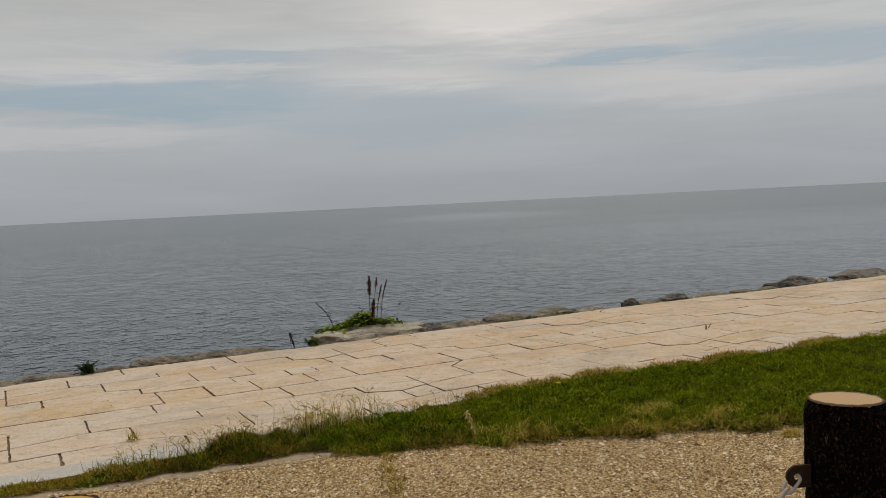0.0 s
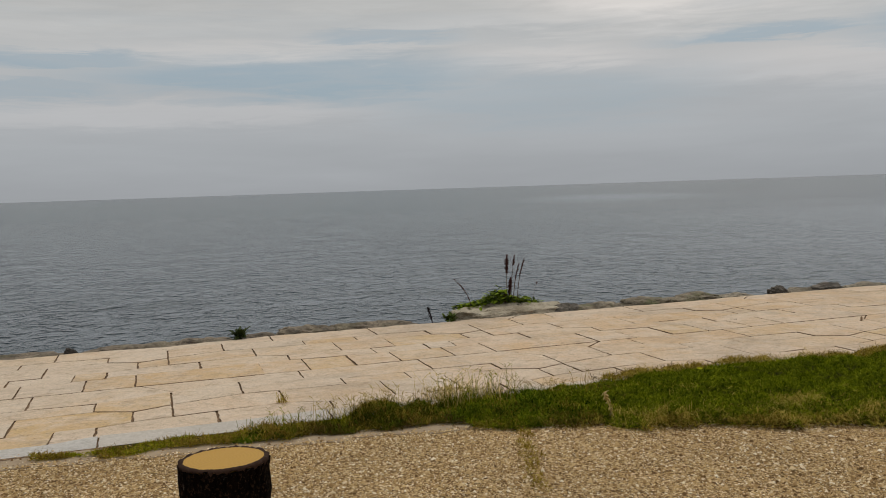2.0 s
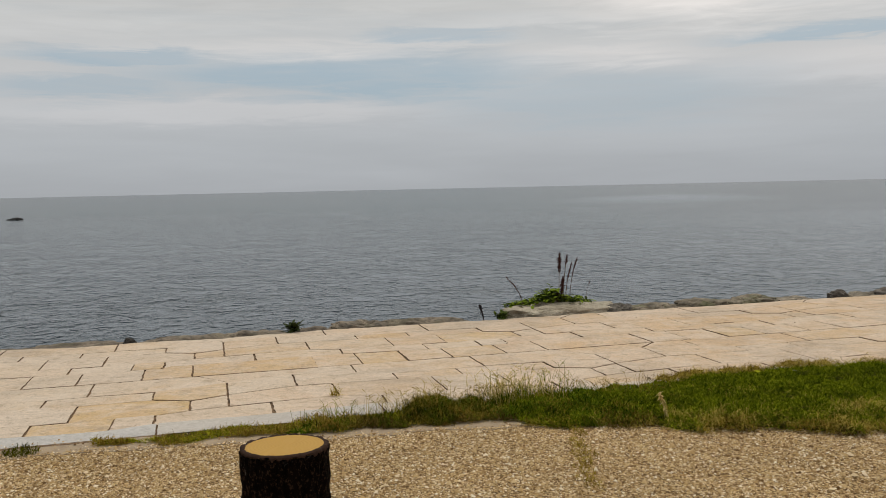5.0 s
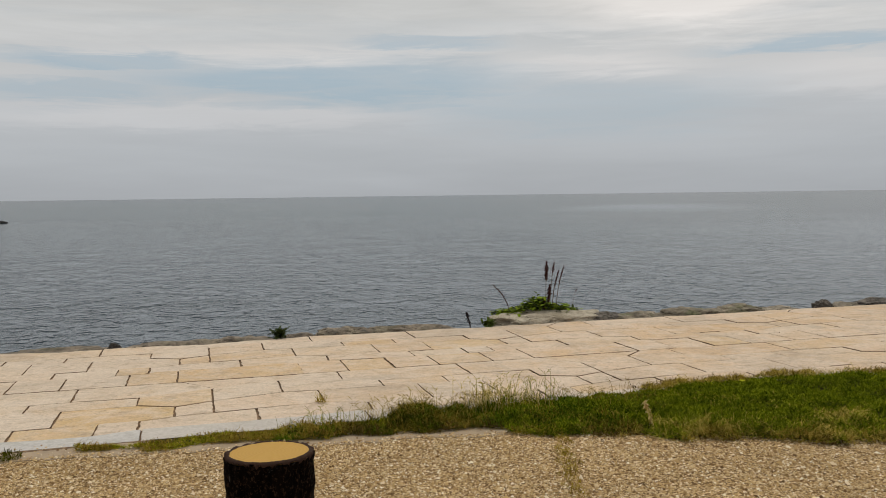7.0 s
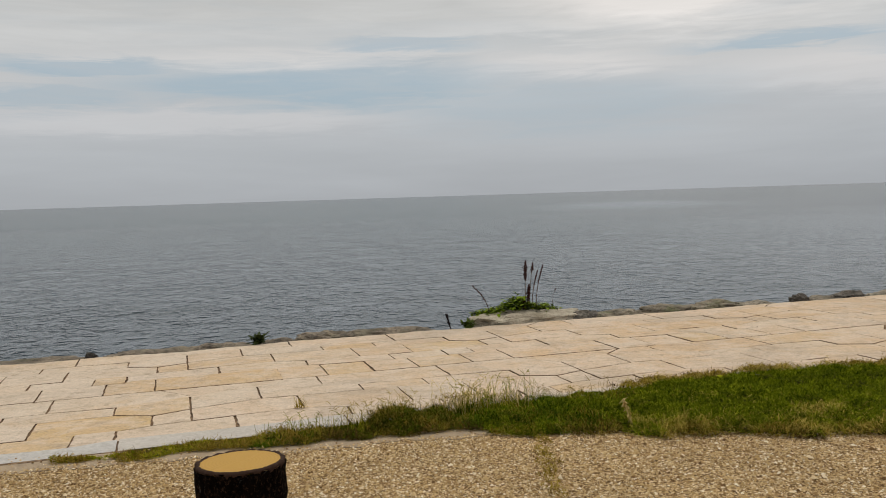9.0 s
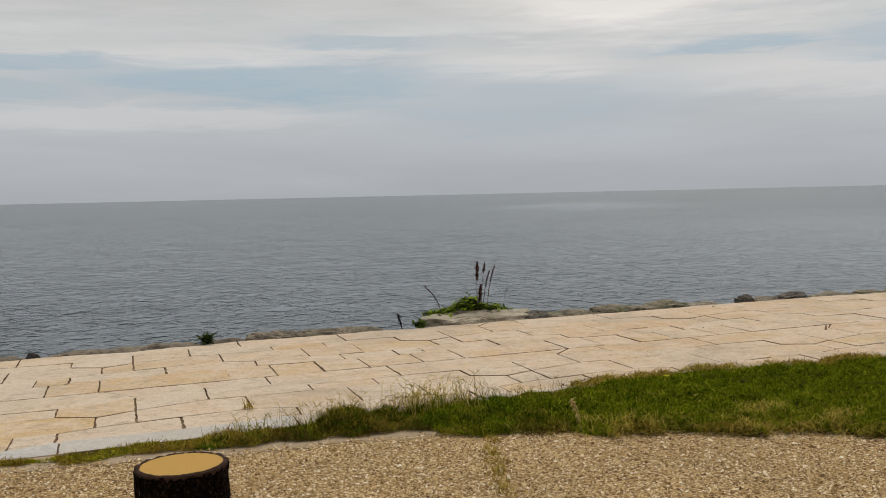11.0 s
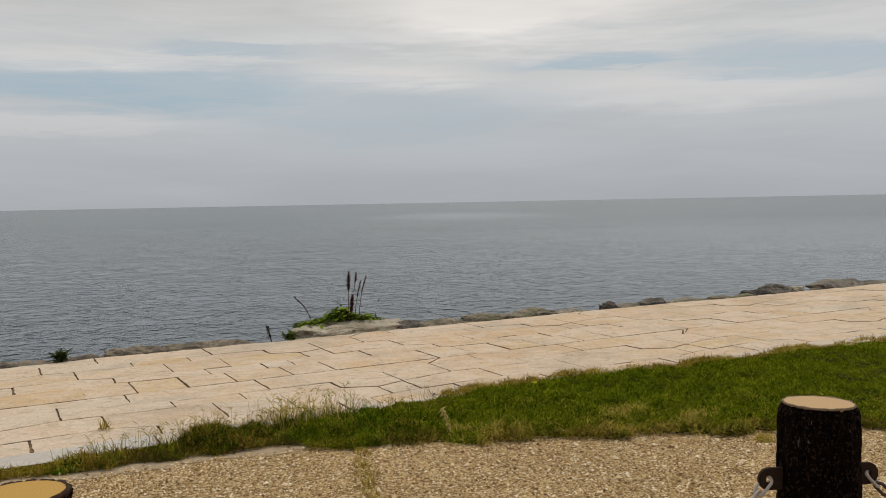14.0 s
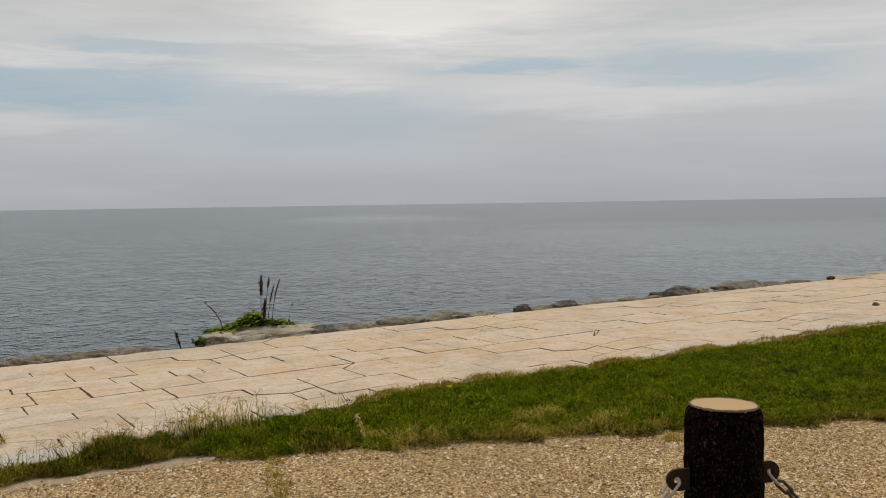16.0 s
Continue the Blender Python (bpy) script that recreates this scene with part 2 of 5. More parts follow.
def bark(n):
    p = local(n)
    grain = n.noise(n.scaled(p, 1.0, 1.0, 0.28), 60.0, 6, 0.65, 0.6)
    tone = n.mix(n.ramp(grain, (0.4, 0.0), (0.75, 1.0)), (0.0012, 0.0008, 0.0007), (0.008, 0.0045, 0.003))
    chip = n.ramp(n.noise(n.scaled(p, 1.0, 1.0, 0.8), 105.0, 4, 0.75), (0.53, 0.0), (0.63, 1.0))
    tone = n.mix(n.math("MULTIPLY", chip, 0.6), tone, (0.06, 0.034, 0.022))
    lichen = n.ramp(n.noise(n.scaled(p, 1.0, 1.0, 0.8), 16.0, 7, 0.75, 0.5), (0.63, 0.0), (0.68, 1.0))
    tone = n.mix(n.math("MULTIPLY", lichen, 0.6), tone, (0.13, 0.12, 0.11))
    return {"Base Color": tone, "Roughness": 0.8, "Specular IOR Level": 0.03, "Normal": bump(n, grain, 0.9, 0.01)}


def bark_rim(n):
    p = local(n)
    return {"Base Color": n.mix(n.noise(p, 45.0, 5), (0.020, 0.010, 0.007), (0.075, 0.043, 0.03)), "Roughness": 0.9, "Specular IOR Level": 0.1, "Normal": bump(n, n.noise(p, 90.0, 4), 0.5, 0.004)}


def cut_face(low, high):
    def build(n):
        p = local(n)
        rings = n("ShaderNodeTexWave", {"Vector": n.scaled(p, 1.0, 1.0, 0.0), "Scale": 34.0, "Distortion": 2.2, "Detail": 3.0, "Detail Scale": 1.5}, wave_type="RINGS", rings_direction="Z").outputs[1]
        tone = n.mix(n.math("MULTIPLY", rings, 0.4), high, low)
        tone = n.mix(n.math("MULTIPLY", n.ramp(n.noise(p, 40.0, 6, 0.7), (0.58, 0.0), (0.72, 1.0)), 0.25), tone, (0.34, 0.22, 0.09))
        return {"Base Color": tone, "Roughness": 0.75, "Specular IOR Level": 0.2, "Normal": bump(n, rings, 0.2, 0.002)}
    return build


def rusty(n):
    p = local(n)
    return {"Base Color": n.mix(n.noise(p, 60.0, 5), (0.010, 0.006, 0.004), (0.05, 0.026, 0.015)), "Roughness": 0.8, "Specular IOR Level": 0.2, "Metallic": 0.0, "Normal": bump(n, n.noise(p, 150.0, 4), 0.5, 0.002)}


def zinc(n):
    p = local(n)
    return {"Base Color": n.mix(n.noise(p, 70.0, 5), (0.03, 0.018, 0.012), (0.13, 0.085, 0.058)), "Roughness": 0.7, "Specular IOR Level": 0.15, "Metallic": 0.0}


def sea_water(n):
    p = place(n)
    w = n("ShaderNodeMapping", {"Vector": p, "Rotation": (0, 0, radians(-8))}).outputs[0]
    big = n.noise(n.scaled(w, 0.42, 0.32, 1.0), 1.0, 2, 0.5, 0.3)
    mid = n.noise(n.scaled(w, 2.9, 2.5, 1.0), 1.0, 3, 0.5, 0.5)
    small = n.noise(n.scaled(w, 7.0, 6.0, 1.0), 1.0, 3, 0.6, 0.5)
    h = n.math("ADD", n.math("MULTIPLY", big, 0.42), n.math("ADD", n.math("MULTIPLY", n.math("POWER", n.ramp(mid, (0.46, 0.0), (0.80, 1.0)), 1.6), 0.31), n.math("MULTIPLY", small, 0.05)))
    calm = n.ramp(n.noise(n.scaled(w, 0.012, 0.03, 1.0), 1.0, 4, 0.6), (0.38, 0.40), (0.62, 0.85))
    # a slick of smoother water far out
    far = n("ShaderNodeSeparateXYZ", {0: p})
    sx = n.math("DIVIDE", n.math("SUBTRACT", far.outputs[0], 6.0), 15.0)
    sy = n.math("DIVIDE", n.math("SUBTRACT", far.outputs[1], 190.0), 45.0)
    slick = n.math("EXPONENT", n.math("MULTIPLY", n.math("ADD", n.math("MULTIPLY", sx, sx), n.math("MULTIPLY", sy, sy)), -1.0))
    calm = n.math("MULTIPLY", calm, n.math("SUBTRACT", 1.0, n.math("MULTIPLY", slick, 0.75)))
    # rougher water towards the open side
    calm = n.math("ADD", calm, n("ShaderNodeMapRange", {0: n.math("SUBTRACT", n.math("MULTIPLY", far.outputs[1], 0.25), far.outputs[0]), 1: 1.0, 2: 20.0, 3: 0.0, 4: 0.60}).outputs[0])
    # the wind dies down far out, where only the finest ripples are left
    out = n("ShaderNodeMapRange", {0: far.outputs[1], 1: 25.0, 2: 130.0, 3: 0.0, 4: 1.0}).outputs[0]
    calm = n.math("MULTIPLY", calm, n.math("SUBTRACT", 1.0, n.math("MULTIPLY", out, 0.76)))
    gloss = n.math("MULTIPLY", n.math("ADD", 0.07, n.math("MULTIPLY", out, 0.16)), n.math("SUBTRACT", 1.0, n.math("MULTIPLY", slick, 0.5)))
    lee = n("ShaderNodeMapRange", {0: n.math("SUBTRACT", far.outputs[0], n.math("MULTIPLY", far.outputs[1], 0.2)), 1: -2.0, 2: 9.0, 3: 1.0, 4: 0.5}).outputs[0]
    calm = n.math("MULTIPLY", calm, lee)
    nrm = n("ShaderNodeBump", {"Height": h, "Strength": calm, "Distance": 1.0}).outputs[0]
    return {"Base Color": (0.028, 0.046, 0.058, 1), "Roughness": gloss, "IOR": 1.333, "Normal": nrm}


def plain(low, high, scale=20.0, rough=0.7):
    def build(n):
        return {"Base Color": n.mix(n.noise(local(n), scale, 4), low, high), "Roughness": rough, "Specular IOR Level": 0.12}
    return build


M_STONE = material("paving_stone", stone_paving)
M_KERB = material("kerb_stone", kerb_stone)
M_JOINT = material("joint_soil", joint_soil)
M_GRAVEL = material("gravel", gravel)
M_PEBBLE = material("pebbles", pebble_mat)
M_CONCRETE = material("concrete", concrete)
M_SOIL = material("soil", soil)
M_GRASS = material("grass", blade_mat((0.011, 0.031, 0.0004), (0.37, 0.41, 0.021), 0.6, 2.7, 0.28))
M_GREEN_YELLOW = material("verge_blade", blade_mat((0.052, 0.074, 0.001), (0.50, 0.46, 0.030), 0.6, 1.6, 0.45))
M_VERGE = material("verge_green", blade_mat((0.013, 0.024, 0.0008), (0.17, 0.155, 0.016), 0.6, 2.4, 0.34))
M_LEAFY = material("leafy_blade", blade_mat((0.010, 0.036, 0.0005), (0.20, 0.27, 0.016), 0.6, 2.0, 0.40))
M_DARK_RUNNER = material("dark_runner", blade_mat((0.035, 0.020, 0.005), (0.22, 0.15, 0.04)))
M_STRAW = material("straw", blade_mat((0.27, 0.195, 0.028), (0.64, 0.50, 0.115)))
M_PALE_STRAW = material("pale_straw", blade_mat((0.44, 0.32, 0.10), (0.78, 0.62, 0.30)))
M_BROWN = material("dry_runner", blade_mat((0.13, 0.083, 0.010), (0.50, 0.36, 0.065)))
M_HAZE = material("yellow_straw", blade_mat((0.55, 0.41, 0.11), (0.90, 0.72, 0.30)))
M_ROCK_WET = material("rock_wet", rock_mat((0.10, 0.075, 0.052), (0.34, 0.275, 0.20), 0.15))
M_DARK_STEM = material("dark_stem", plain((0.012, 0.010, 0.012), (0.035, 0.025, 0.025), 60.0, 0.8))
M_ROCK_PALE = material("rock_pale", rock_mat((0.17, 0.14, 0.10), (0.45, 0.385, 0.295), 0.2))
M_ROCK_FLAT = material("rock_flat", rock_mat((0.34, 0.285, 0.205), (0.55, 0.48, 0.37), 0.12, 0.25))
M_ROCK_DARK = material("rock_dark", rock_mat((0.055, 0.046, 0.037), (0.24, 0.205, 0.17), 0.05))
M_ROCK_GREY = material("rock_grey", rock_mat((0.085, 0.070, 0.055), (0.31, 0.265, 0.215), 0.05))
M_ROCK_MOSS = material("rock_moss", rock_mat((0.12, 0.095, 0.06), (0.36, 0.30, 0.22), 0.6))
M_ROCK_BLACK = material("rock_black", rock_mat((0.012, 0.011, 0.010), (0.075, 0.062, 0.050)))
M_ISLET = material("islet_rock", rock_mat((0.006, 0.006, 0.008), (0.022, 0.022, 0.025)))
M_BARK = material("bark", bark)
M_RIM = material("bark_rim", bark_rim)
M_RIM_PALE = material("rim_pale", plain((0.13, 0.085, 0.055), (0.34, 0.25, 0.165), 60.0, 0.85))
M_FACE = material("cut_face", cut_face((0.43, 0.245, 0.05), (0.50, 0.295, 0.07)))
M_FACE_PALE = material("cut_face_pale", cut_face((0.45, 0.285, 0.135), (0.52, 0.345, 0.18)))
M_RUST = material("rusty_iron", rusty)
M_ZINC = material("galvanised_iron", zinc)
M_ZINC_PALE = material("worn_iron", plain((0.30, 0.26, 0.23), (0.62, 0.57, 0.52), 70.0, 0.5))
M_SEA = material("sea_water", sea_water)
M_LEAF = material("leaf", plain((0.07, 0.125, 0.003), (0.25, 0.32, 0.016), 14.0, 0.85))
# leaf_dark: the weed's own green, and painted-in shade on the dock plant
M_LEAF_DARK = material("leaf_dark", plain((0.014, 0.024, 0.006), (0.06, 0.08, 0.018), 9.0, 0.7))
M_LEAF_MID = material("leaf_mid", plain((0.02, 0.036, 0.004), (0.10, 0.135, 0.016), 16.0, 0.8))
M_SEED = material("seed", plain((0.030, 0.010, 0.010), (0.075, 0.028, 0.022), 60.0, 0.8))
M_STEM = material("stem", plain((0.06, 0.035, 0.025), (0.13, 0.085, 0.05), 30.0, 0.7))
M_PIN = material("tan_iron", plain((0.20, 0.13, 0.08), (0.42, 0.31, 0.21), 60.0, 0.7))
M_FLOWER = material("flower", plain((0.42, 0.46, 0.01), (0.60, 0.60, 0.02), 30.0, 0.8))

# ---- plan: u runs along the promenade, v out to sea ----
TURN = 28.0
PROM = pose(0, 0, 0, 0, 0, TURN)
CU, SU = math.cos(radians(TURN)), math.sin(radians(TURN))
EDGE_NEAR, EDGE_FAR, SEA_LEVEL = 5.245, 8.67, -1.6


def uv(u, v, z=0.0):
    return Vector((u * CU - v * SU, u * SU + v * CU, z))


def raw_mesh(name, verts, faces, mat, smooth=False):
    me = bpy.data.meshes.new(name)
    me.from_pydata([tuple(v) for v in verts], [], faces)
    me.materials.append(mat)
    if smooth:
        me.polygons.foreach_set("use_smooth", [True] * len(me.polygons))
    me.update()
    return me


def tri_mesh(name, verts, tris, mat, smooth=False):
    """A mesh from numpy arrays of triangles."""
    me = bpy.data.meshes.new(name)
    me.vertices.add(len(verts))
    me.vertices.foreach_set("co", np.asarray(verts, np.float32).ravel())
    me.loops.add(3 * len(tris))
    me.loops.foreach_set("vertex_index", np.asarray(tris, np.int32).ravel())
    me.polygons.add(len(tris))
    me.polygons.foreach_set("loop_start", np.arange(0, 3 * len(tris), 3, dtype=np.int32))
    if smooth:
        me.polygons.foreach_set("use_smooth", np.ones(len(tris), bool))
    me.materials.append(mat)
    me.update()
    me.validate()
    return me


def part(name, bm, mat, parent, label="", smooth=False):
    me = bpy.data.meshes.new(name)
    bm.to_mesh(me)
    bm.free()
    me.materials.append(mat)
    if smooth:
        me.polygons.foreach_set("use_smooth", [True] * len(me.polygons))
    ob = new(name, me)
    ob.parent = parent
    return tagged(ob, label)


def sheet(name, corners, z, mat, label, category):
    """A level slab of ground with some depth."""
    top = [Vector((c[0], c[1], z)) for c in corners]
    low = [Vector((c[0], c[1], z - 0.3)) for c in corners]
    k = len(top)
    faces = [list(range(k))] + [[i, i + k, (i + 1) % k + k, (i + 1) % k] for i in range(k)]
    return tagged(new(name, raw_mesh(name, top + low, faces, mat)), label, category, kind="structure")


def curve_at(points):
    xs, ys = [p[0] for p in points], [p[1] for p in points]
    return lambda u: np.interp(u, xs, ys)


# gravel meets concrete strip and lawn along this line (u, v)
gravel_edge = curve_at([(-60, 5.6), (-6, 5.10), (-1.2, 5.02), (-0.2, 4.93), (0.77, 4.80), (1.78, 4.66), (2.6, 4.38), (3.55, 3.86), (4.2, 3.55), (5.45, 2.92), (20, -4.7)])
lawn_top = curve_at([(-1, 5.22), (0.5, 5.22), (1.5, 5.28), (2.5, 5.34), (3.5, 5.40), (4.0, 5.42), (5.4, 5.27), (6.4, 5.22), (7.4, 5.18), (8.9, 5.12), (9.5, 5.05), (12, 5.0), (20, 4.8)])

# ---- ground, pavement bed, sea bed, sea ----
tagged(sheet("ground", [uv(-3000, -3000), uv(3000, -3000), uv(3000, EDGE_NEAR), uv(-3000, EDGE_NEAR)], 0.0, M_GRAVEL,
             "tan and brown gravel laid flat beside the promenade", "ground"))


def sea_bank():
    """The rubble bank that falls from the promenade's edge into the sea."""
    rng = np.random.default_rng(4)
    nu, nv = 160, 14
    verts, faces = [], []
    for i in range(nu + 1):
        u = -30 + 80 * i / nu
        for j in range(nv + 1):
            v = EDGE_FAR - 0.16 + 6.0 * j / nv
            z = -0.10 - 0.62 * (v - EDGE_FAR) + (0.10 * rng.normal() if j > 1 else 0.0)
            verts.append(uv(u, v, min(z, -0.06)))
    for i in range(nu):
        for j in range(nv):
            a = i * (nv + 1) + j
            faces.append([a, a + nv + 1, a + nv + 2, a + 1])
    return tagged(new("bank", raw_mesh("bank", verts, faces, M_ROCK_PALE, True)), "rough grey rubble bank falling from the promenade into the sea", "bank", kind="structure")


sea_bank()


def sea():
    verts = [uv(-4900, 10.0, SEA_LEVEL), uv(4900, 10.0, SEA_LEVEL), uv(4900, 4950, SEA_LEVEL), uv(-4900, 4950, SEA_LEVEL)]
    return tagged(new("water", raw_mesh("water", verts, [[0, 1, 2, 3]], M_SEA)), "grey-blue rippled sea reaching the horizon under cloud", "sea", kind="structure")


sea()


# ---- lawn, concrete strip ----
def ground_band(name, lower, upper, u0, u1, z, mat, label, category, steps=60, depth=0.25):
    us = [u0 + (u1 - u0) * i / steps for i in range(steps + 1)]
    a = [uv(u, float(lower(u)), z) for u in us]
    b = [uv(u, float(upper(u)), z) for u in us]
    a0 = [Vector((p.x, p.y, z - depth)) for p in a]
    k = steps + 1
    faces = []
    for i in range(steps):
        faces += [[i, i + 1, k + i + 1, k + i], [2 * k + i, 2 * k + i + 1, i + 1, i]]
    faces += [[0, k, 2 * k], [steps, 2 * k + steps, k + steps]]
    return tagged(new(name, raw_mesh(name, a + b + a0, faces, mat)), label, category, kind="structure")


def vnoise(x, y, cell, seed=0):
    """Smooth value noise on a lattice, 0 to 1."""
    g = np.random.default_rng(900 + seed).random((256, 256))
    a, b = x / cell + 400.0, y / cell + 400.0
    i, j = np.floor(a).astype(int), np.floor(b).astype(int)
    f, h = a - i, b - j
    f, h = f * f * (3 - 2 * f), h * h * (3 - 2 * h)
    i0, i1, j0, j1 = i % 256, (i + 1) % 256, j % 256, (j + 1) % 256
    return (g[i0, j0] * (1 - f) + g[i1, j0] * f) * (1 - h) + (g[i0, j1] * (1 - f) + g[i1, j1] * f) * h


def strip_front(u):
    """Where the gravel laps onto the concrete edging."""
    u = np.asarray(u, float)
    return gravel_edge(u) + np.interp(u, (-1.0, 0.0, 0.8, 1.2, 1.8), (0.05, 0.03, 0.02, 0.03, 0.01)) + 0.06 * (vnoise(u, 0 * u, 0.30, 21) - 0.5) + 0.05 * (vnoise(u, 0 * u, 0.07, 22) - 0.5)


ground_band("crack_dirt", lambda u: EDGE_NEAR - 0.012 - 0.03 * float(vnoise(np.array([u]), np.array([0.0]), 0.12, 41)[0]), lambda u: EDGE_NEAR - 0.004, -1.25, 0.4, 0.0055, M_JOINT, "dark brown line over the crack along the kerb", "dirt", 200)
ground_band("kerb_strip", strip_front, lambda u: EDGE_NEAR - 0.018, -6, 1.84, 0.004, M_CONCRETE, "worn pale concrete edging strip between gravel and paving", "edging", 900)


def blades(name, pos, height, width, lean, mat, label, category="grass", segs=3, droop=0.5, seed=1, thing=None):
    """Many tapered, bent blades as one mesh."""
    rng = np.random.default_rng(seed)
    k = len(pos)
    pos, height = np.asarray(pos, float), np.asarray(height, float)
    way, face = rng.uniform(0, 2 * np.pi, k), rng.uniform(0, 2 * np.pi, k)
    tilt = np.abs(rng.normal(0, lean, k))
    verts = np.zeros((k, 2 * segs + 1, 3))
    w = width * rng.uniform(0.6, 1.3, k)
    for s in range(segs + 1):
        f = s / segs
        ang = tilt + droop * f * rng.uniform(0.3, 1.5, k)
        out = height * f * np.sin(np.minimum(ang, 1.9))
        c = pos + np.stack([out * np.cos(way), out * np.sin(way), height * f * np.cos(np.minimum(ang, 1.7))], -1)
        side = np.stack([np.cos(face), np.sin(face), 0 * face], -1) * (0.5 * w * (1 - f) ** 0.6)[:, None]
        if s < segs:
            verts[:, 2 * s], verts[:, 2 * s + 1] = c - side, c + side
        else:
            verts[:, 2 * segs] = c
    one = []
    for s in range(segs - 1):
        a = 2 * s
        one += [[a, a + 1, a + 3], [a, a + 3, a + 2]]
    one.append([2 * segs - 2, 2 * segs - 1, 2 * segs])
    tris = (np.arange(k)[:, None, None] * (2 * segs + 1) + np.array(one)[None]).reshape(-1, 3)
    me = tri_mesh(name, verts.reshape(-1, 3), tris, mat)
    ob = new(name, me)
    if thing is not None:
        ob.parent = thing
        return tagged(ob, label)
    return tagged(ob, label, category, kind="stuff")


def lawn_front(u):
    return gravel_edge(u) - 0.02 + 0.17 * (vnoise(u, 0 * u, 0.33, 1) - 0.5) + 0.16 * (vnoise(u, 0 * u, 0.10, 2) - 0.5) + 0.07 * (vnoise(u, 0 * u, 0.035, 8) - 0.5)


def lawn_back(u):
    return lawn_top(u) + 0.12 * (vnoise(u, 0 * u, 0.40, 3) - 0.5) + 0.12 * (vnoise(u, 0 * u, 0.12, 4) - 0.5)


rng = np.random.default_rng(11)


def turf(name, k, u0, u1, lower, upper, mound, long, width, mat, label, seed, lean=0.8, droop=0.9, keep=None, segs=2, deep=0.45, back=0.09):
    """Matted creeping grass: short bent blades all through low uneven mounds."""
    g = np.random.default_rng(seed)
    u = u0 + (u1 - u0) * g.random(k)
    lo, hi = lower(u), upper(u)
    v = lo + (hi - lo) * g.random(k)
    hump = 0.36 * vnoise(u, v, 0.34, 5) + 0.40 * vnoise(u, v, 0.13, 6) + 0.24 * vnoise(u, v, 0.055, 7)
    hump = np.clip((hump - 0.30) / 0.36, 0.0, 1.0)
    edge = np.clip(np.minimum((v - lo) / 0.09, (hi - v) / back), 0.0, 1.0) ** 0.6
    m = g.random(k) < (0.35 + 0.65 * hump) * (1.0 if keep is None else keep(u, v))
    u, v, hump, edge = u[m], v[m], hump[m], edge[m]
    z = 0.008 + mound(u) * (0.15 + 0.85 * hump) * edge * g.random(len(u)) ** deep
    pos = np.stack([u * CU - v * SU, u * SU + v * CU, z], -1)
    return blades(name, pos, long * (0.55 + 0.45 * edge) * g.uniform(0.5, 1.25, len(u)), width, lean, mat, label, seed=seed + 1, droop=droop, segs=segs)


ground_band("lawn_soil", lambda u: lawn_front(np.asarray(u, float)) + 0.06, lambda u: lawn_top(u) - 0.03, 1.85, 18, 0.0115, M_SOIL,
            "dark brown soil under the lawn beside the gravel", "soil", 900)


def near_places(u, v, places):
    """Weight of some places (u, v, half length, half width)."""
    w = 0 * u
    for a, b, p, q in places:
        w = np.maximum(w, np.exp(-((u - a) / p) ** 2 - ((v - b) / q) ** 2))
    return w


# the main lawn, thick near the camera and thinner far off
turf("lawn", 230000, 1.75, 7.0, lawn_front, lawn_back, lambda u: 0.085, 0.054, 0.0052, M_GRASS, "short matted green lawn between gravel and paving", 21, 1.2, 1.5, None, 3, back=0.30)
turf("lawn", 200000, 7.0, 11.5, lambda u: lawn_front(u) + 0.8, lawn_back, lambda u: 0.045, 0.055, 0.0080, M_GRASS, "green lawn stretching along the promenade", 22, 1.4, 1.2, deep=0.25, back=0.4)
turf("lawn", 50000, 11.5, 18.0, lambda u: lawn_back(u) - 4.0, lawn_back, lambda u: 0.05, 0.07, 0.018, M_GRASS, "green lawn far along the promenade", 30)
turf("lawn", 9000, 3.0, 9.0, lambda u: lawn_back(u) - 0.16, lambda u: lawn_back(u) + 0.04, lambda u: 0.05, 0.05, 0.0055, M_GREEN_YELLOW, "yellow-green grass creeping onto the paving", 46, 1.4, 0.8, lambda u, v: np.clip(2.2 * vnoise(u, v, 0.3, 47) - 0.6, 0.05, 1))
# longer blades that arch out of the mat here and there
turf("lawn", 9000, 1.75, 9.0, lambda u: lawn_front(u) + 0.10, lambda u: lawn_back(u) - 0.1, lambda u: 0.06, 0.09, 0.0050, M_LEAFY, "longer blades standing out of the lawn", 31, 0.5, 1.5, lambda u, v: vnoise(u, v, 0.3, 9) ** 2, 3)
# the uneven verge along the paving
verge_low = curve_at([(-0.72, 5.16), (-0.65, 5.10), (-0.46, 5.09), (-0.38, 5.02), (-0.16, 4.98), (0.02, 5.06), (0.24, 5.02), (0.44, 4.97), (0.68, 4.91), (0.82, 4.94), (1.14, 4.91), (1.33, 4.88), (1.55, 4.86), (1.84, 4.79), (1.95, 4.62), (2.4, 4.45)])
verge_high = curve_at([(-0.75, 5.22), (-0.3, 5.22), (-0.1, 5.24), (0.3, 5.19), (0.45, 5.18), (0.6, 5.22), (0.85, 5.17), (1.2, 5.26), (1.9, 5.33)])
verge_mound = curve_at([(-0.8, 0.02), (-0.6, 0.034), (-0.45, 0.014), (-0.3, 0.030), (0.1, 0.030), (0.38, 0.032), (0.52, 0.07), (0.62, 0.08), (0.74, 0.06), (0.88, 0.03), (1.0, 0.055), (1.22, 0.10), (1.5, 0.11), (1.9, 0.095)])


def verge_front(u):
    return verge_low(u) + 0.05 * (vnoise(u, 0 * u, 0.16, 11) - 0.5) + 0.05 * (vnoise(u, 0 * u, 0.07, 12) - 0.5)


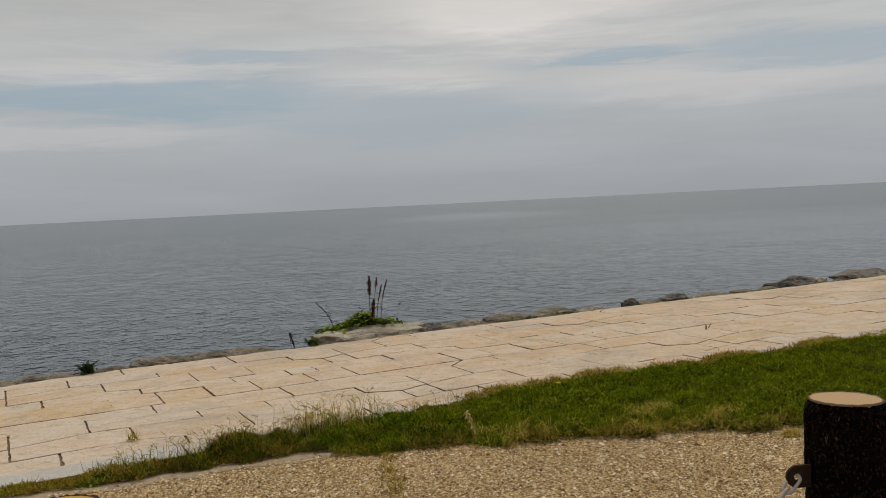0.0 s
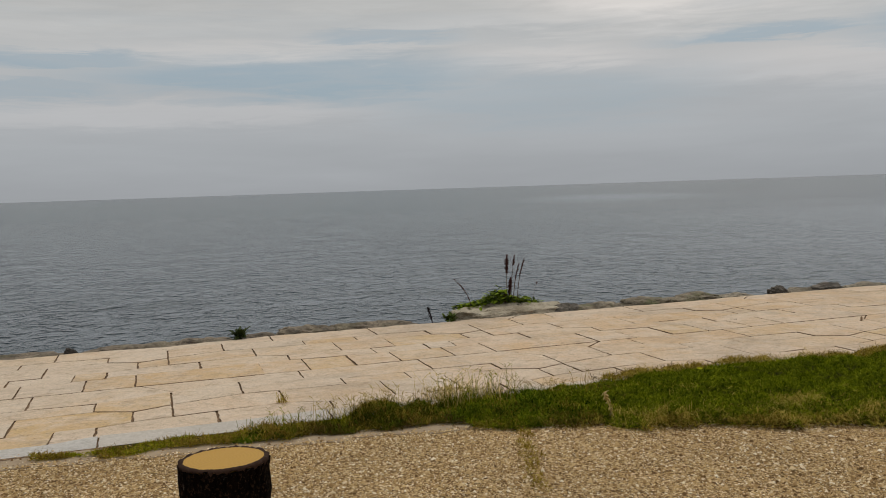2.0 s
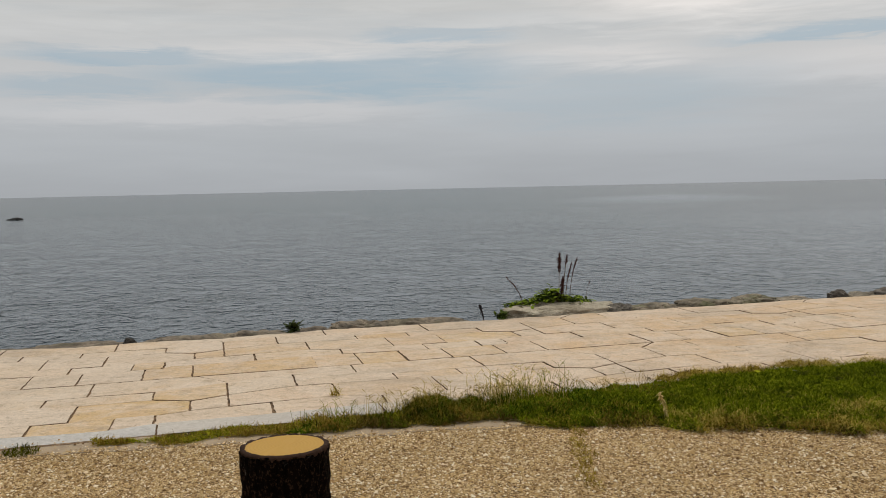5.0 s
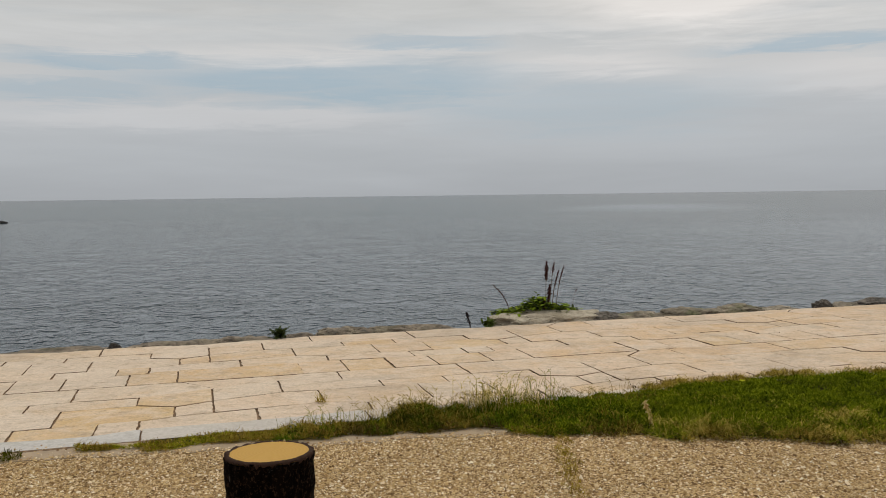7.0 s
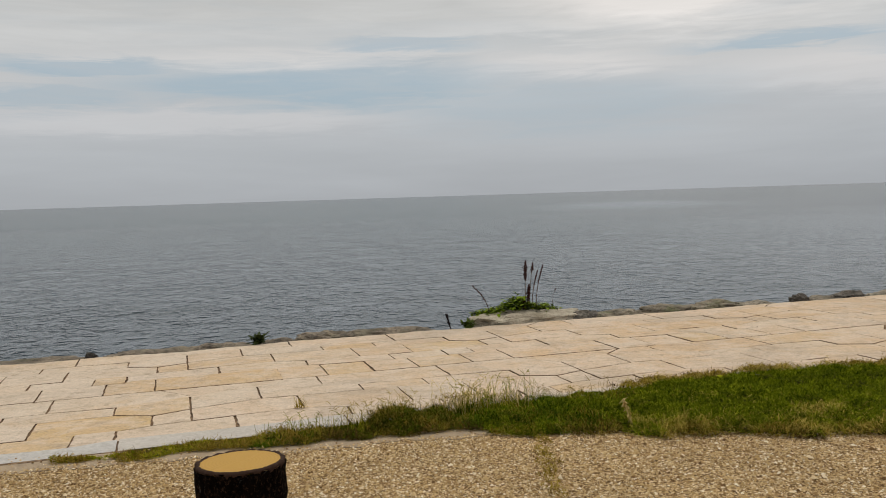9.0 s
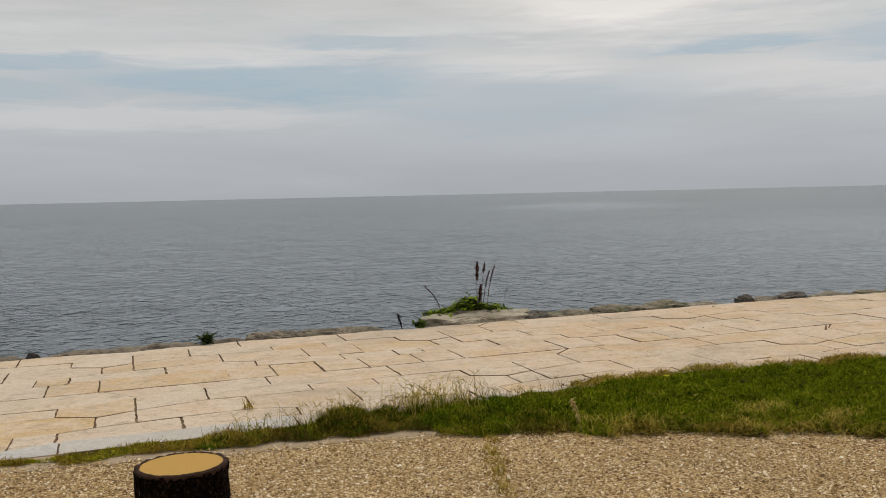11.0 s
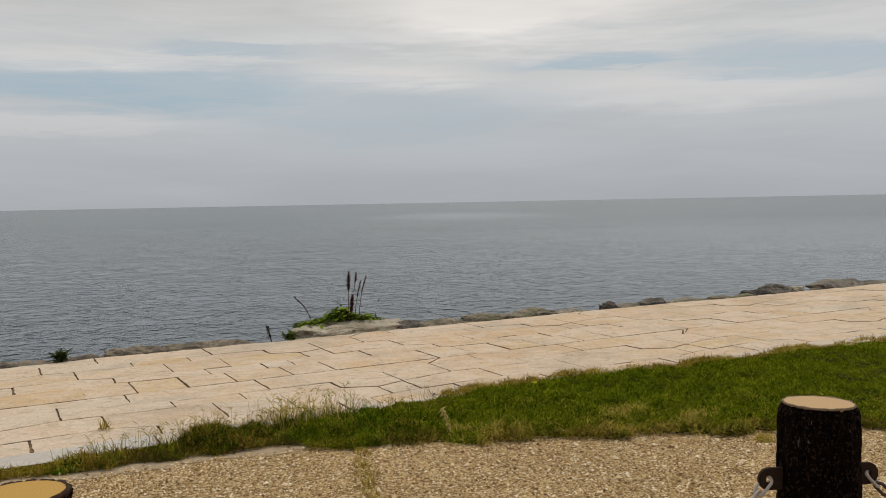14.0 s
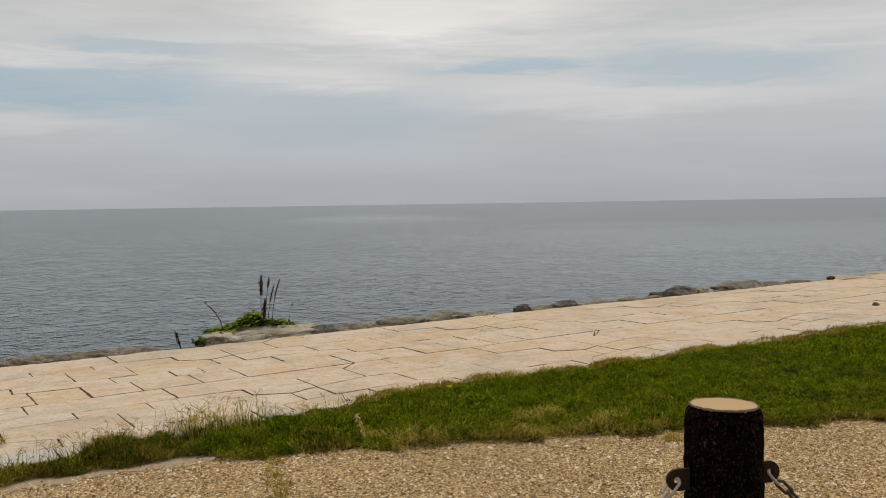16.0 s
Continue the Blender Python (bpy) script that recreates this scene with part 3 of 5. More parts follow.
def verge_back(u):
    return verge_high(u) + 0.14 * (vnoise(u, 0 * u, 0.18, 13) - 0.5)


ground_band("verge_soil", lambda u: verge_front(u) + 0.04 + 0.03 * (vnoise(u, 0 * u, 0.03, 31) - 0.5), lambda u: EDGE_NEAR - 0.005, -0.3, 1.84, 0.0058, M_SOIL,
            "dark soil in the gap behind the concrete edging", "soil", 600)
sparse = curve_at([(-0.8, 0.9), (-0.50, 0.9), (-0.45, 0.10), (-0.39, 0.10), (-0.34, 0.95), (0.1, 0.8), (0.3, 0.7), (0.42, 0.6), (0.55, 0.25), (0.95, 0.15)])
leafy = curve_at([(0.30, 0.0), (0.46, 0.8), (0.60, 1.0), (0.74, 0.9), (0.86, 0.15), (1.0, 0.5), (1.2, 0.7), (1.45, 0.4), (1.6, 0.7), (1.9, 1.0), (2.4, 1.0)])
olive = curve_at([(0.6, 0.15), (0.85, 0.3), (1.0, 0.9), (1.3, 1.0), (1.7, 0.9), (1.95, 0.6)])


def patchy(f, cell, seed):
    """A density that follows f and breaks up into clumps."""
    return lambda u, v: f(u) * np.clip(3.0 * vnoise(u, v, cell, seed) - 0.75, 0.05, 1.0)


turf("verge_grass", 26000, -0.72, 0.95, verge_front, verge_back, verge_mound, 0.034, 0.0056, M_GREEN_YELLOW, "flat yellow-green grass creeping along the kerb", 27, 1.8, 0.9, patchy(sparse, 0.07, 34), 3)
turf("verge_grass", 30000, 0.30, 2.4, verge_front, verge_back, verge_mound, 0.060, 0.0050, M_LEAFY, "dark green leafy grass heaped over the edging strip", 32, 1.0, 1.6, patchy(leafy, 0.13, 35), 3)
turf("verge_grass", 24000, 0.60, 1.95, verge_front, verge_back, verge_mound, 0.055, 0.0046, M_VERGE, "olive green grass growing over the edging strip", 23, 1.0, 1.3, patchy(olive, 0.12, 33), 3)
turf("dry_grass", 7500, -0.7, 0.9, lambda u: verge_front(u) - 0.03, verge_back, verge_mound, 0.05, 0.0050, M_BROWN, "brown dead blades flat along the kerb", 37, 1.5, 0.6, lambda u, v: np.clip(2.5 * vnoise(u, v, 0.14, 36) - 0.9, 0.02, 1), 3, 0.2)
turf("dry_grass", 7500, 0.55, 2.4, lambda u: verge_front(u) - 0.02, verge_back, verge_mound, 0.07, 0.0036, M_BROWN, "brown dead blades tangled in the verge", 28, 1.0, 1.2, lambda u, v: np.clip(2.0 * vnoise(u, v, 0.16, 14) - 0.6, 0.02, 1), 3, 0.15)
turf("dry_grass", 5000, 0.75, 2.6, lambda u: verge_front(u) - 0.02, lambda u: verge_front(u) + 0.12, lambda u: 0.03, 0.07, 0.0050, M_DARK_RUNNER, "dark dead thatch at the foot of the verge", 38, 1.3, 0.8, lambda u, v: np.clip(2.4 * vnoise(u, v, 0.2, 39) - 0.7, 0.02, 1), 3, 0.3)
turf("verge_grass", 4200, 0.95, 2.9, lambda u: verge_front(u) + 0.06, lambda u: verge_back(u) + 0.03, lambda u: 0.07, 0.13, 0.0034, M_VERGE, "long wispy grass leaning over the paving's edge", 29, 0.5, 1.4, lambda u, v: vnoise(u, v, 0.22, 15) ** 1.5, 3)
# dry runners lying along the lawn's two edges
turf("dry_grass", 24000, 2.2, 9.0, lambda u: lawn_front(u) - 0.05, lambda u: lawn_front(u) + 0.20, lambda u: 0.055, 0.052, 0.0046, M_BROWN, "straw-coloured dry runners along the edge of the gravel", 24, 1.3, 1.0, lambda u, v: np.clip(2.6 * vnoise(u, v, 0.16, 16) - 1.0, 0.02, 1), 3, 0.10)
turf("dry_grass", 12000, 2.2, 9.0, lambda u: lawn_front(u) - 0.03, lambda u: lawn_front(u) + 0.10, lambda u: 0.02, 0.07, 0.0056, M_DARK_RUNNER, "dark dead thatch along the edge of the gravel", 48, 1.4, 0.7, lambda u, v: np.clip(2.4 * vnoise(u, v, 0.2, 49) - 0.6, 0.05, 1), 3, 0.3)
turf("dry_grass", 4600, 2.0, 7.0, lambda u: lawn_front(u) - 0.06, lambda u: lawn_front(u) + 0.14, lambda u: 0.05, 0.11, 0.0032, M_STRAW, "pale looping runners over the edge of the gravel", 50, 1.0, 2.0, lambda u, v: np.clip(2.4 * vnoise(u, v, 0.25, 51) - 0.7, 0.02, 1), 5, 0.1)
BACK = ((3.05, 5.40, 0.12, 0.08), (3.26, 5.46, 0.18, 0.12), (3.60, 5.46, 0.15, 0.10), (3.86, 5.52, 0.14, 0.08), (4.28, 5.48, 0.22, 0.12), (5.35, 5.36, 0.2, 0.14), (5.75, 5.32, 0.25, 0.12), (6.7, 5.24, 0.4, 0.12))
turf("dry_grass", 40000, 3.0, 12.0, lambda u: lawn_back(u) - 0.12, lambda u: lawn_back(u) + 0.08, lambda u: 0.058, 0.060, 0.0056, M_BROWN, "yellow-brown runners along the edge of the paving", 25, 1.4, 1.0,
     lambda u, v: np.clip(2.4 * vnoise(u, v, 0.25, 17) - 1.2, 0.01, 1) + near_places(u, v, BACK), 3, 0.10)
turf("dry_grass", 8000, 2.9, 9.0, lambda u: lawn_back(u) - 0.06, lambda u: lawn_back(u) + 0.09, lambda u: 0.045, 0.10, 0.0050, M_DARK_RUNNER, "dark brown runners arching onto the paving", 52, 1.1, 1.8,
     lambda u, v: np.clip(2.4 * vnoise(u, v, 0.22, 53) - 1.1, 0.02, 1) + 0.5 * near_places(u, v, BACK), 5, 0.2)
turf("dry_grass", 18000, 3.0, 8.0, lambda u: lawn_back(u) - 0.14, lambda u: lawn_back(u) + 0.07, lambda u: 0.066, 0.08, 0.0042, M_STRAW, "pale straw runners along the edge of the paving", 44, 1.1, 2.0,
     lambda u, v: 0.05 + 0.8 * near_places(u, v, BACK), 3, 0.08)
FRONT = ((3.18, 4.04, 0.10, 0.06), (3.42, 3.95, 0.16, 0.06), (3.64, 3.88, 0.14, 0.06), (2.95, 4.20, 0.14, 0.05), (2.62, 4.50, 0.12, 0.05), (2.83, 4.34, 0.10, 0.04), (3.9, 3.86, 0.12, 0.07), (3.75, 4.27, 0.14, 0.07), (3.5, 4.2, 0.12, 0.05))
turf("dry_grass", 26000, 2.4, 4.2, lambda u: lawn_front(u) - 0.02, lambda u: lawn_front(u) + 0.55, lambda u: 0.085, 0.085, 0.0036, M_STRAW, "curled straw-coloured runners matted at the edge of the gravel", 54, 1.1, 2.2,
     lambda u, v: 0.9 * near_places(u, v, FRONT) * np.clip(2.6 * vnoise(u, v, 0.07, 55) - 0.7, 0.0, 1.0), 5, 0.08)
turf("dry_grass", 9000, 1.75, 2.6, lambda u: lawn_front(u) - 0.03, lambda u: lawn_front(u) + 0.3, lambda u: 0.045, 0.06, 0.0044, M_BROWN, "rusty brown dead grass at the lawn's corner", 56, 1.2, 1.4,
     lambda u, v: near_places(u, v, ((2.27, 4.66, 0.13, 0.08), (1.97, 4.66, 0.12, 0.07), (1.8, 4.68, 0.08, 0.05))), 3, 0.15)
turf("dry_grass", 110000, 2.2, 7.5, lambda u: lawn_front(u) + 0.03, lambda u: lawn_front(u) + 0.9, lambda u: 0.090, 0.050, 0.0044, M_STRAW, "pale straw blades among the lawn", 26, 1.3, 1.3,
     lambda u, v: 0.035 * vnoise(u, v, 0.2, 18) + 0.30 * near_places(u, v, ((3.68, 4.16, 0.16, 0.11), (3.35, 4.02, 0.20, 0.06), (3.62, 3.86, 0.20, 0.07), (4.05, 3.55, 0.10, 0.10), (2.45, 4.42, 0.22, 0.06))), 3, 0.08)


def tuft(u, v, radius, count, height, mat, name, label, seed, lean=0.45, flat=1.0, width=0.005):
    """A clump of blades growing out of one place."""
    r = np.random.default_rng(seed)
    a, q = r.uniform(0, 2 * np.pi, count), radius * np.sqrt(r.random(count))
    c = uv(u, v, 0.008)
    base = new(name)
    base.location = c
    tagged(base, label, "grass tuft", group="tufts by the paving")
    pos = np.stack([q * np.cos(a), flat * q * np.sin(a), 0 * a], -1)
    blades("blade_clump", pos, height * r.uniform(0.4, 1.0, count), width, lean, mat, "", seed=seed + 1, thing=base)
    return base


tuft(-1.07, 5.12, 0.10, 380, 0.05, M_VERGE, "grass_tuft", "small olive-brown grass tuft on the concrete edging", 31, 0.9)
for i, (u, v, s) in enumerate(((0.52, 5.08, 0.7), (0.66, 5.14, 0.6), (1.03, 5.05, 0.8), (1.17, 5.12, 1.1), (1.27, 5.02, 1.0), (1.40, 5.14, 0.8), (1.58, 5.08, 1.0), (1.75, 5.16, 1.1), (1.90, 5.05, 0.9), (2.10, 5.22, 0.9), (2.35, 5.24, 0.8))):
    tuft(u, v, 0.06, int(130 * s), 0.155 * s, (M_VERGE, M_LEAFY, M_GREEN_YELLOW)[i % 3], "grass_tuft", "bushy wild grass tuft leaning over the paving's edge", 60 + i, 0.55, width=0.0045)
tuft(0.78, 5.84, 0.035, 50, 0.10, M_STRAW, "grass_tuft", "dry yellow grass tuft in a paving joint", 34, 0.5)
tuft(4.07, 3.44, 0.06, 170, 0.07, M_STRAW, "grass_tuft", "dry straw tuft at the edge of the gravel", 36, 0.9)
crack = random.Random(3)
for i in range(17):
    f = (i + crack.uniform(0.1, 0.9)) / 17
    u, v = 2.02 - 0.38 * f + crack.gauss(0, 0.025), 4.54 - 0.95 * f
    tuft(u, v, 0.05, int(crack.uniform(40, 90) * (1.2 - 0.6 * f)), 0.028, M_BROWN if i % 3 else M_STRAW, "grass_tuft", "thin dry grass growing in a crack of the gravel", 140 + i, 1.3)


# ---- seed-bearing weeds at the paving's edge ----
def tube(bm, points, radii, sides=5):
    """A tapering tube along points."""
    rings = []
    for i, p in enumerate(points):
        p = Vector(p)
        way = (Vector(points[min(i + 1, len(points) - 1)]) - Vector(points[max(i - 1, 0)])).normalized()
        a = way.orthogonal().normalized()
        b = way.cross(a)
        rings.append([bm.verts.new(p + radii[i] * (a * math.cos(2 * math.pi * k / sides) + b * math.sin(2 * math.pi * k / sides))) for k in range(sides)])
    for r, s in zip(rings, rings[1:]):
        for k in range(sides):
            bm.faces.new((r[k], r[(k + 1) % sides], s[(k + 1) % sides], s[k]))
    bm.faces.new(rings[-1])
    bm.faces.new(list(reversed(rings[0])))


def seed_grass(u, v, height, stalks, seed, dry):
    """A loose tuft of thin arching stalks, each with a few finger-like seed spikes."""
    r = random.Random(seed)
    base = new("seed_grass")
    base.location = uv(u, v, 0.008)
    tagged(base, "tall thin dry grass stalks with seed spikes" if dry else "tall green grass stalks with open seed spikes", "wild grass", group="seed grass by the paving")
    bm = bmesh.new()
    for _ in range(stalks):
        x, y, a, lean = r.gauss(0, 0.07), r.gauss(0, 0.05), r.uniform(0, 6.3), abs(r.gauss(0, 0.35))
        h = height * r.uniform(0.35, 1.0)
        pts = [(x + h * f * math.sin(lean * (0.3 + 1.2 * f)) * math.cos(a), y + h * f * math.sin(lean * (0.3 + 1.2 * f)) * math.sin(a), h * f * math.cos(lean * f)) for f in (0, 0.3, 0.6, 0.85, 1.0)]
        tube(bm, pts, [0.0013, 0.0011, 0.0010, 0.0008, 0.0006], 3)
        if r.random() < 0.4:
            p = Vector(pts[-1])
            for _ in range(r.randint(2, 4)):
                b = r.uniform(0, 6.3)
                q = p + Vector((math.cos(b), math.sin(b), r.uniform(-0.2, 1.1))) * r.uniform(0.02, 0.05)
                tube(bm, [p, (p + q) / 2 + Vector((0, 0, 0.004)), q], [0.0007, 0.0012, 0.0006], 3)
    part("stalks", bm, (M_HAZE, M_STRAW, M_HAZE, M_GREEN_YELLOW)[seed % 4] if dry else (M_BROWN, M_GREEN_YELLOW, M_STRAW)[seed % 3], base)
    return base


r = random.Random(5)
for i in range(30):
    u, tall = ((r.uniform(0.5, 1.1), 0.10), (r.gauss(1.22, 0.09), 0.18), (r.gauss(1.55, 0.12), 0.16), (r.uniform(1.68, 2.3), 0.25), (r.gauss(1.9, 0.14), 0.27), (r.uniform(2.3, 3.0), 0.15))[i % 6]
    seed_grass(u, 5.22 + r.uniform(-0.12, 0.10), r.uniform(0.75, 1.0) * tall, r.randint(12, 20) + (14 if i % 6 in (1, 3, 4) else 0), 100 + i, i % 6 in (3, 4) and r.random() < 0.7)


def dead_stalk(u, v):
    """A withered stalk with curled pale leaves, leaning out of the lawn."""
    r = random.Random(8)
    base = new("withered_weed")
    base.location = uv(u, v, 0.01)
    tagged(base, "dead pale straw-coloured weed standing in the lawn", "weed")
    bm = bmesh.new()
    tube(bm, [(0.02, 0, 0), (0.0, 0, 0.09), (-0.025, 0, 0.17)], [0.004, 0.004, 0.002], 5)
    part("stalk", bm, M_PALE_STRAW, base)
    bm = bmesh.new()
    for i in range(46):
        f = r.random()
        a = r.uniform(0, 6.3)
        leaf_shape(bm, Vector((0.02 - 0.045 * f, r.gauss(0, 0.008), 0.04 + 0.13 * f)), Vector((math.cos(a), math.sin(a), 0)), r.uniform(0.010, 0.026), r.uniform(0.008, 0.018), r.uniform(-0.02, 0.02), r.uniform(0.0, 0.03))
    part("leaves", bm, M_PALE_STRAW, base, "curled pale dead leaves")


# ---- rocks at the sea's edge ----
def rock(u, v, z, size, mat, label, seed, name="boulder", turn=0.0, category="rock"):
    bm = bmesh.new()
    bmesh.ops.create_icosphere(bm, subdivisions=5, radius=0.5)
    off = Vector((seed * 3.7, seed * 1.9, seed * 0.7))
    for w in bm.verts:
        p = w.co.copy()
        d = 1 + 0.30 * noise.noise(p * 2.2 + off) + 0.14 * noise.noise(p * 5 + off)
        q = Vector((p.x * size[0], p.y * size[1], p.z * size[2])) / max(size) * 2.2
        facet = noise.voronoi(q * 3.1 + off)[0]
        ledge = noise.noise(Vector((q.x * 2, q.y * 2, q.z * 9)) + off)
        d += 0.20 * min(facet[1] - facet[0], 0.45) - 0.10 + 0.10 * ledge + 0.06 * noise.noise(q * 9 + off) + 0.035 * noise.noise(q * 22 + off)
        w.co = p * d
        w.co = Vector((w.co.x * size[0], w.co.y * size[1], w.co.z * size[2]))
    me = bpy.data.meshes.new(name)
    bm.to_mesh(me)
    bm.free()
    me.materials.append(mat)
    ob = new(name, me)
    ob.matrix_world = Matrix.Translation(uv(u, v, z)) @ pose(0, 0, 0, 0, 0, TURN + turn)
    return tagged(ob, label, category, group="rocks along the sea edge")


PALE, DARK, MOSS, WET, CREAM, GREY = (M_ROCK_PALE, "rough pale grey rock at the sea edge"), (M_ROCK_DARK, "dark wet-looking boulder at the sea edge"), (M_ROCK_MOSS, "low mossy rock at the sea edge"), (M_ROCK_WET, "low brown wet rock at the sea edge"), (M_ROCK_FLAT, "low cream rock at the sea edge"), (M_ROCK_GREY, "long grey-brown boulder at the sea edge")
# u, v, height of the top, length, depth, thickness
ROCKS = (
    (-1.25, 8.95, -0.02, 1.2, 0.5, 0.18, WET), (-0.80, 8.73, 0.036, 0.10, 0.10, 0.11, (M_ROCK_BLACK, "small black rock at the promenade's outer edge")), (-0.2, 8.95, -0.02, 1.3, 0.5, 0.18, WET), (-2.2, 8.95, -0.03, 1.2, 0.5, 0.18, WET), (-3.2, 8.95, -0.03, 1.2, 0.5, 0.18, WET), (0.35, 8.95, -0.005, 0.7, 0.5, 0.18, WET),
    (1.45, 8.92, 0.045, 0.62, 0.42, 0.2, WET), (2.15, 8.88, 0.025, 0.95, 0.4, 0.18, WET), (0.95, 8.88, 0.01, 0.5, 0.35, 0.18, WET),
    (4.42, 8.84, 0.06, 0.42, 0.3, 0.2, DARK), (4.85, 8.86, 0.04, 0.8, 0.4, 0.18, MOSS), (5.55, 8.9, 0.045, 0.8, 0.4, 0.18, MOSS), (6.15, 8.9, 0.055, 0.8, 0.4, 0.18, MOSS),
    (6.75, 8.88, 0.015, 0.6, 0.4, 0.2, PALE), (7.40, 8.84, 0.07, 0.20, 0.2, 0.18, DARK), (7.70, 8.86, 0.025, 0.45, 0.3, 0.2, PALE), (8.15, 8.86, 0.05, 0.45, 0.3, 0.17, DARK),
    (8.75, 8.86, 0.01, 0.8, 0.4, 0.16, PALE), (9.3, 8.76, 0.02, 0.6, 0.35, 0.16, MOSS), (9.8, 8.74, 0.01, 0.5, 0.3, 0.16, MOSS),
    (10.1, 8.80, 0.045, 0.55, 0.36, 0.2, (M_ROCK_BLACK, "low dark boulder at the sea edge")), (10.52, 8.86, 0.115, 0.62, 0.45, 0.28, DARK), (10.93, 8.76, 0.05, 0.26, 0.26, 0.16, CREAM),
    (11.95, 8.80, 0.085, 1.30, 0.5, 0.30, GREY), (12.75, 8.80, 0.03, 0.8, 0.45, 0.2, GREY), (13.5, 8.80, 0.01, 0.8, 0.4, 0.16, WET), (14.22, 8.62, 0.05, 0.17, 0.12, 0.075, (M_ROCK_BLACK, "small black rock at the promenade's outer edge")), (14.95, 8.80, 0.01, 1.0, 0.4, 0.16, CREAM), (16.3, 8.80, -0.01, 1.3, 0.4, 0.16, CREAM),
)
for i, (u, v, top, a, b, c, (mat, label)) in enumerate(ROCKS):
    rock(u, v, top - 0.46 * c, (a * 1.1, b, c), mat, label, i + 1, turn=(i * 37 % 15) - 7)
rock(3.78, 8.95, -0.022, (1.58, 0.60, 0.235), M_ROCK_FLAT, "long flat pale rock with plants growing on it", 61, "flat_rock")
islet = rock(0, 0, 0, (2.4, 1.8, 1.05), M_ISLET, "small dark rock islet standing out of the sea", 72, "islet", category="islet")
islet.location = (-80.4, 98.0, SEA_LEVEL - 0.2)


# ---- plants on the rocks ----
def leaf_shape(bm, base, way, length, width, lift, curl):
    """A pointed leaf with a folded midrib."""
    side = Vector((-way.y, way.x, 0))
    rows = []
    for f, w in ((0.0, 0.15), (0.3, 0.8), (0.6, 1.0), (0.85, 0.6), (1.0, 0.05)):
        c = base + way * (length * f) + Vector((0, 0, lift * f - curl * f * f))
        rows.append((bm.verts.new(c - side * width * w * 0.5 + Vector((0, 0, 0.12 * width))), bm.verts.new(c), bm.verts.new(c + side * width * w * 0.5 + Vector((0, 0, 0.12 * width)))))
    for a, b in zip(rows, rows[1:]):
        bm.faces.new((a[0], a[1], b[1], b[0]))
        bm.faces.new((a[1], a[2], b[2], b[1]))


def dock_plant():
    r = random.Random(9)
    base = new("dock_plant")
    at = uv(3.62, 8.97, 0.10)
    base.location = at
    tagged(base, "green leafy dock plant with red-brown seed stalks on a rock", "plant")
    bright, dark = bmesh.new(), bmesh.new()
    for i in range(1700):
        u = r.triangular(-0.46, 0.60, 0.06)
        top = float(np.interp(u, (-0.46, -0.25, -0.12, 0.0, 0.08, 0.15, 0.20, 0.28, 0.48, 0.60), (0.0, 0.015, 0.035, 0.08, 0.15, 0.17, 0.09, 0.045, 0.05, 0.0))) * r.uniform(0.75, 1.1)
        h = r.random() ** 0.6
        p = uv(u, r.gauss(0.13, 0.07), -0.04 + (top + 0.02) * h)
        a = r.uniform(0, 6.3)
        # shade inside the clump put into colour: low leaves more often go dark
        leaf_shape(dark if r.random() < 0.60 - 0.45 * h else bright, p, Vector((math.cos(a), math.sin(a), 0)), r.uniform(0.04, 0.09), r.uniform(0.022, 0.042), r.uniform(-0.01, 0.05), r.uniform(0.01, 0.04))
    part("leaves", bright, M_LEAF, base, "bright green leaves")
    part("shaded_leaves", dark, M_LEAF_DARK, base, "low inner leaves, shade put into their darker green")
    # stalks: foot and tip as (u offset, height), where the seeds start, thickness of the seed head
    for foot, tip, start, thick in (((0.17, 0.0), (0.18, 0.55), 0.62, 0.034), ((0.22, 0.0), (0.275, 0.53), 0.80, 0.020), ((0.25, 0.0), (0.33, 0.44), 0.6, 0.011), ((0.30, 0.0), (0.395, 0.49), 0.6, 0.011),
                                    ((0.20, 0.0), (0.22, 0.28), 0.30, 0.030), ((0.14, -0.04), (0.15, 0.12), 0.2, 0.024), ((-0.27, -0.04), (-0.465, 0.31), 0.3, 0.004), ((0.50, 0.0), (0.55, 0.22), 0.9, 0.002)):
        stem, seeds = bmesh.new(), bmesh.new()
        pts = [uv(foot[0] + (tip[0] - foot[0]) * f * f, 0.05, foot[1] + (tip[1] - foot[1]) * f) for f in (0, 0.25, 0.5, 0.75, 1.0)]
        fat = 0.45 if thick < 0.003 else 1.0
        tube(stem, pts, [0.0045 * fat, 0.004 * fat, 0.0035 * fat, 0.003 * fat, 0.002 * fat], 5)
        k = int(900 * thick / 0.026 * (1 - start)) + 8
        for i in range(k):
            f = start + (1 - start) * r.random()
            c = uv(foot[0] + (tip[0] - foot[0]) * f * f, 0.05, foot[1] + (tip[1] - foot[1]) * f)
            g = (f - start) / (1 - start)
            w = thick * (0.35 + 0.65 * math.sin(math.pi * min(1.0, 0.08 + 0.9 * g))) * (0.8 + 0.25 * math.sin(f * 31))
            c = c + Vector((r.gauss(0, w * 0.36), r.gauss(0, w * 0.36), r.gauss(0, 0.006)))
            s = r.uniform(0.003, 0.006)
            vs = [seeds.verts.new(c + Vector(d) * s) for d in ((1, 0, 0), (-1, 0, 0), (0, 1, 0), (0, -1, 0), (0, 0, 1.2), (0, 0, -1.2))]
            for x, y, z in ((0, 2, 4), (2, 1, 4), (1, 3, 4), (3, 0, 4), (2, 0, 5), (1, 2, 5), (3, 1, 5), (0, 3, 5)):
                seeds.faces.new((vs[x], vs[y], vs[z]))
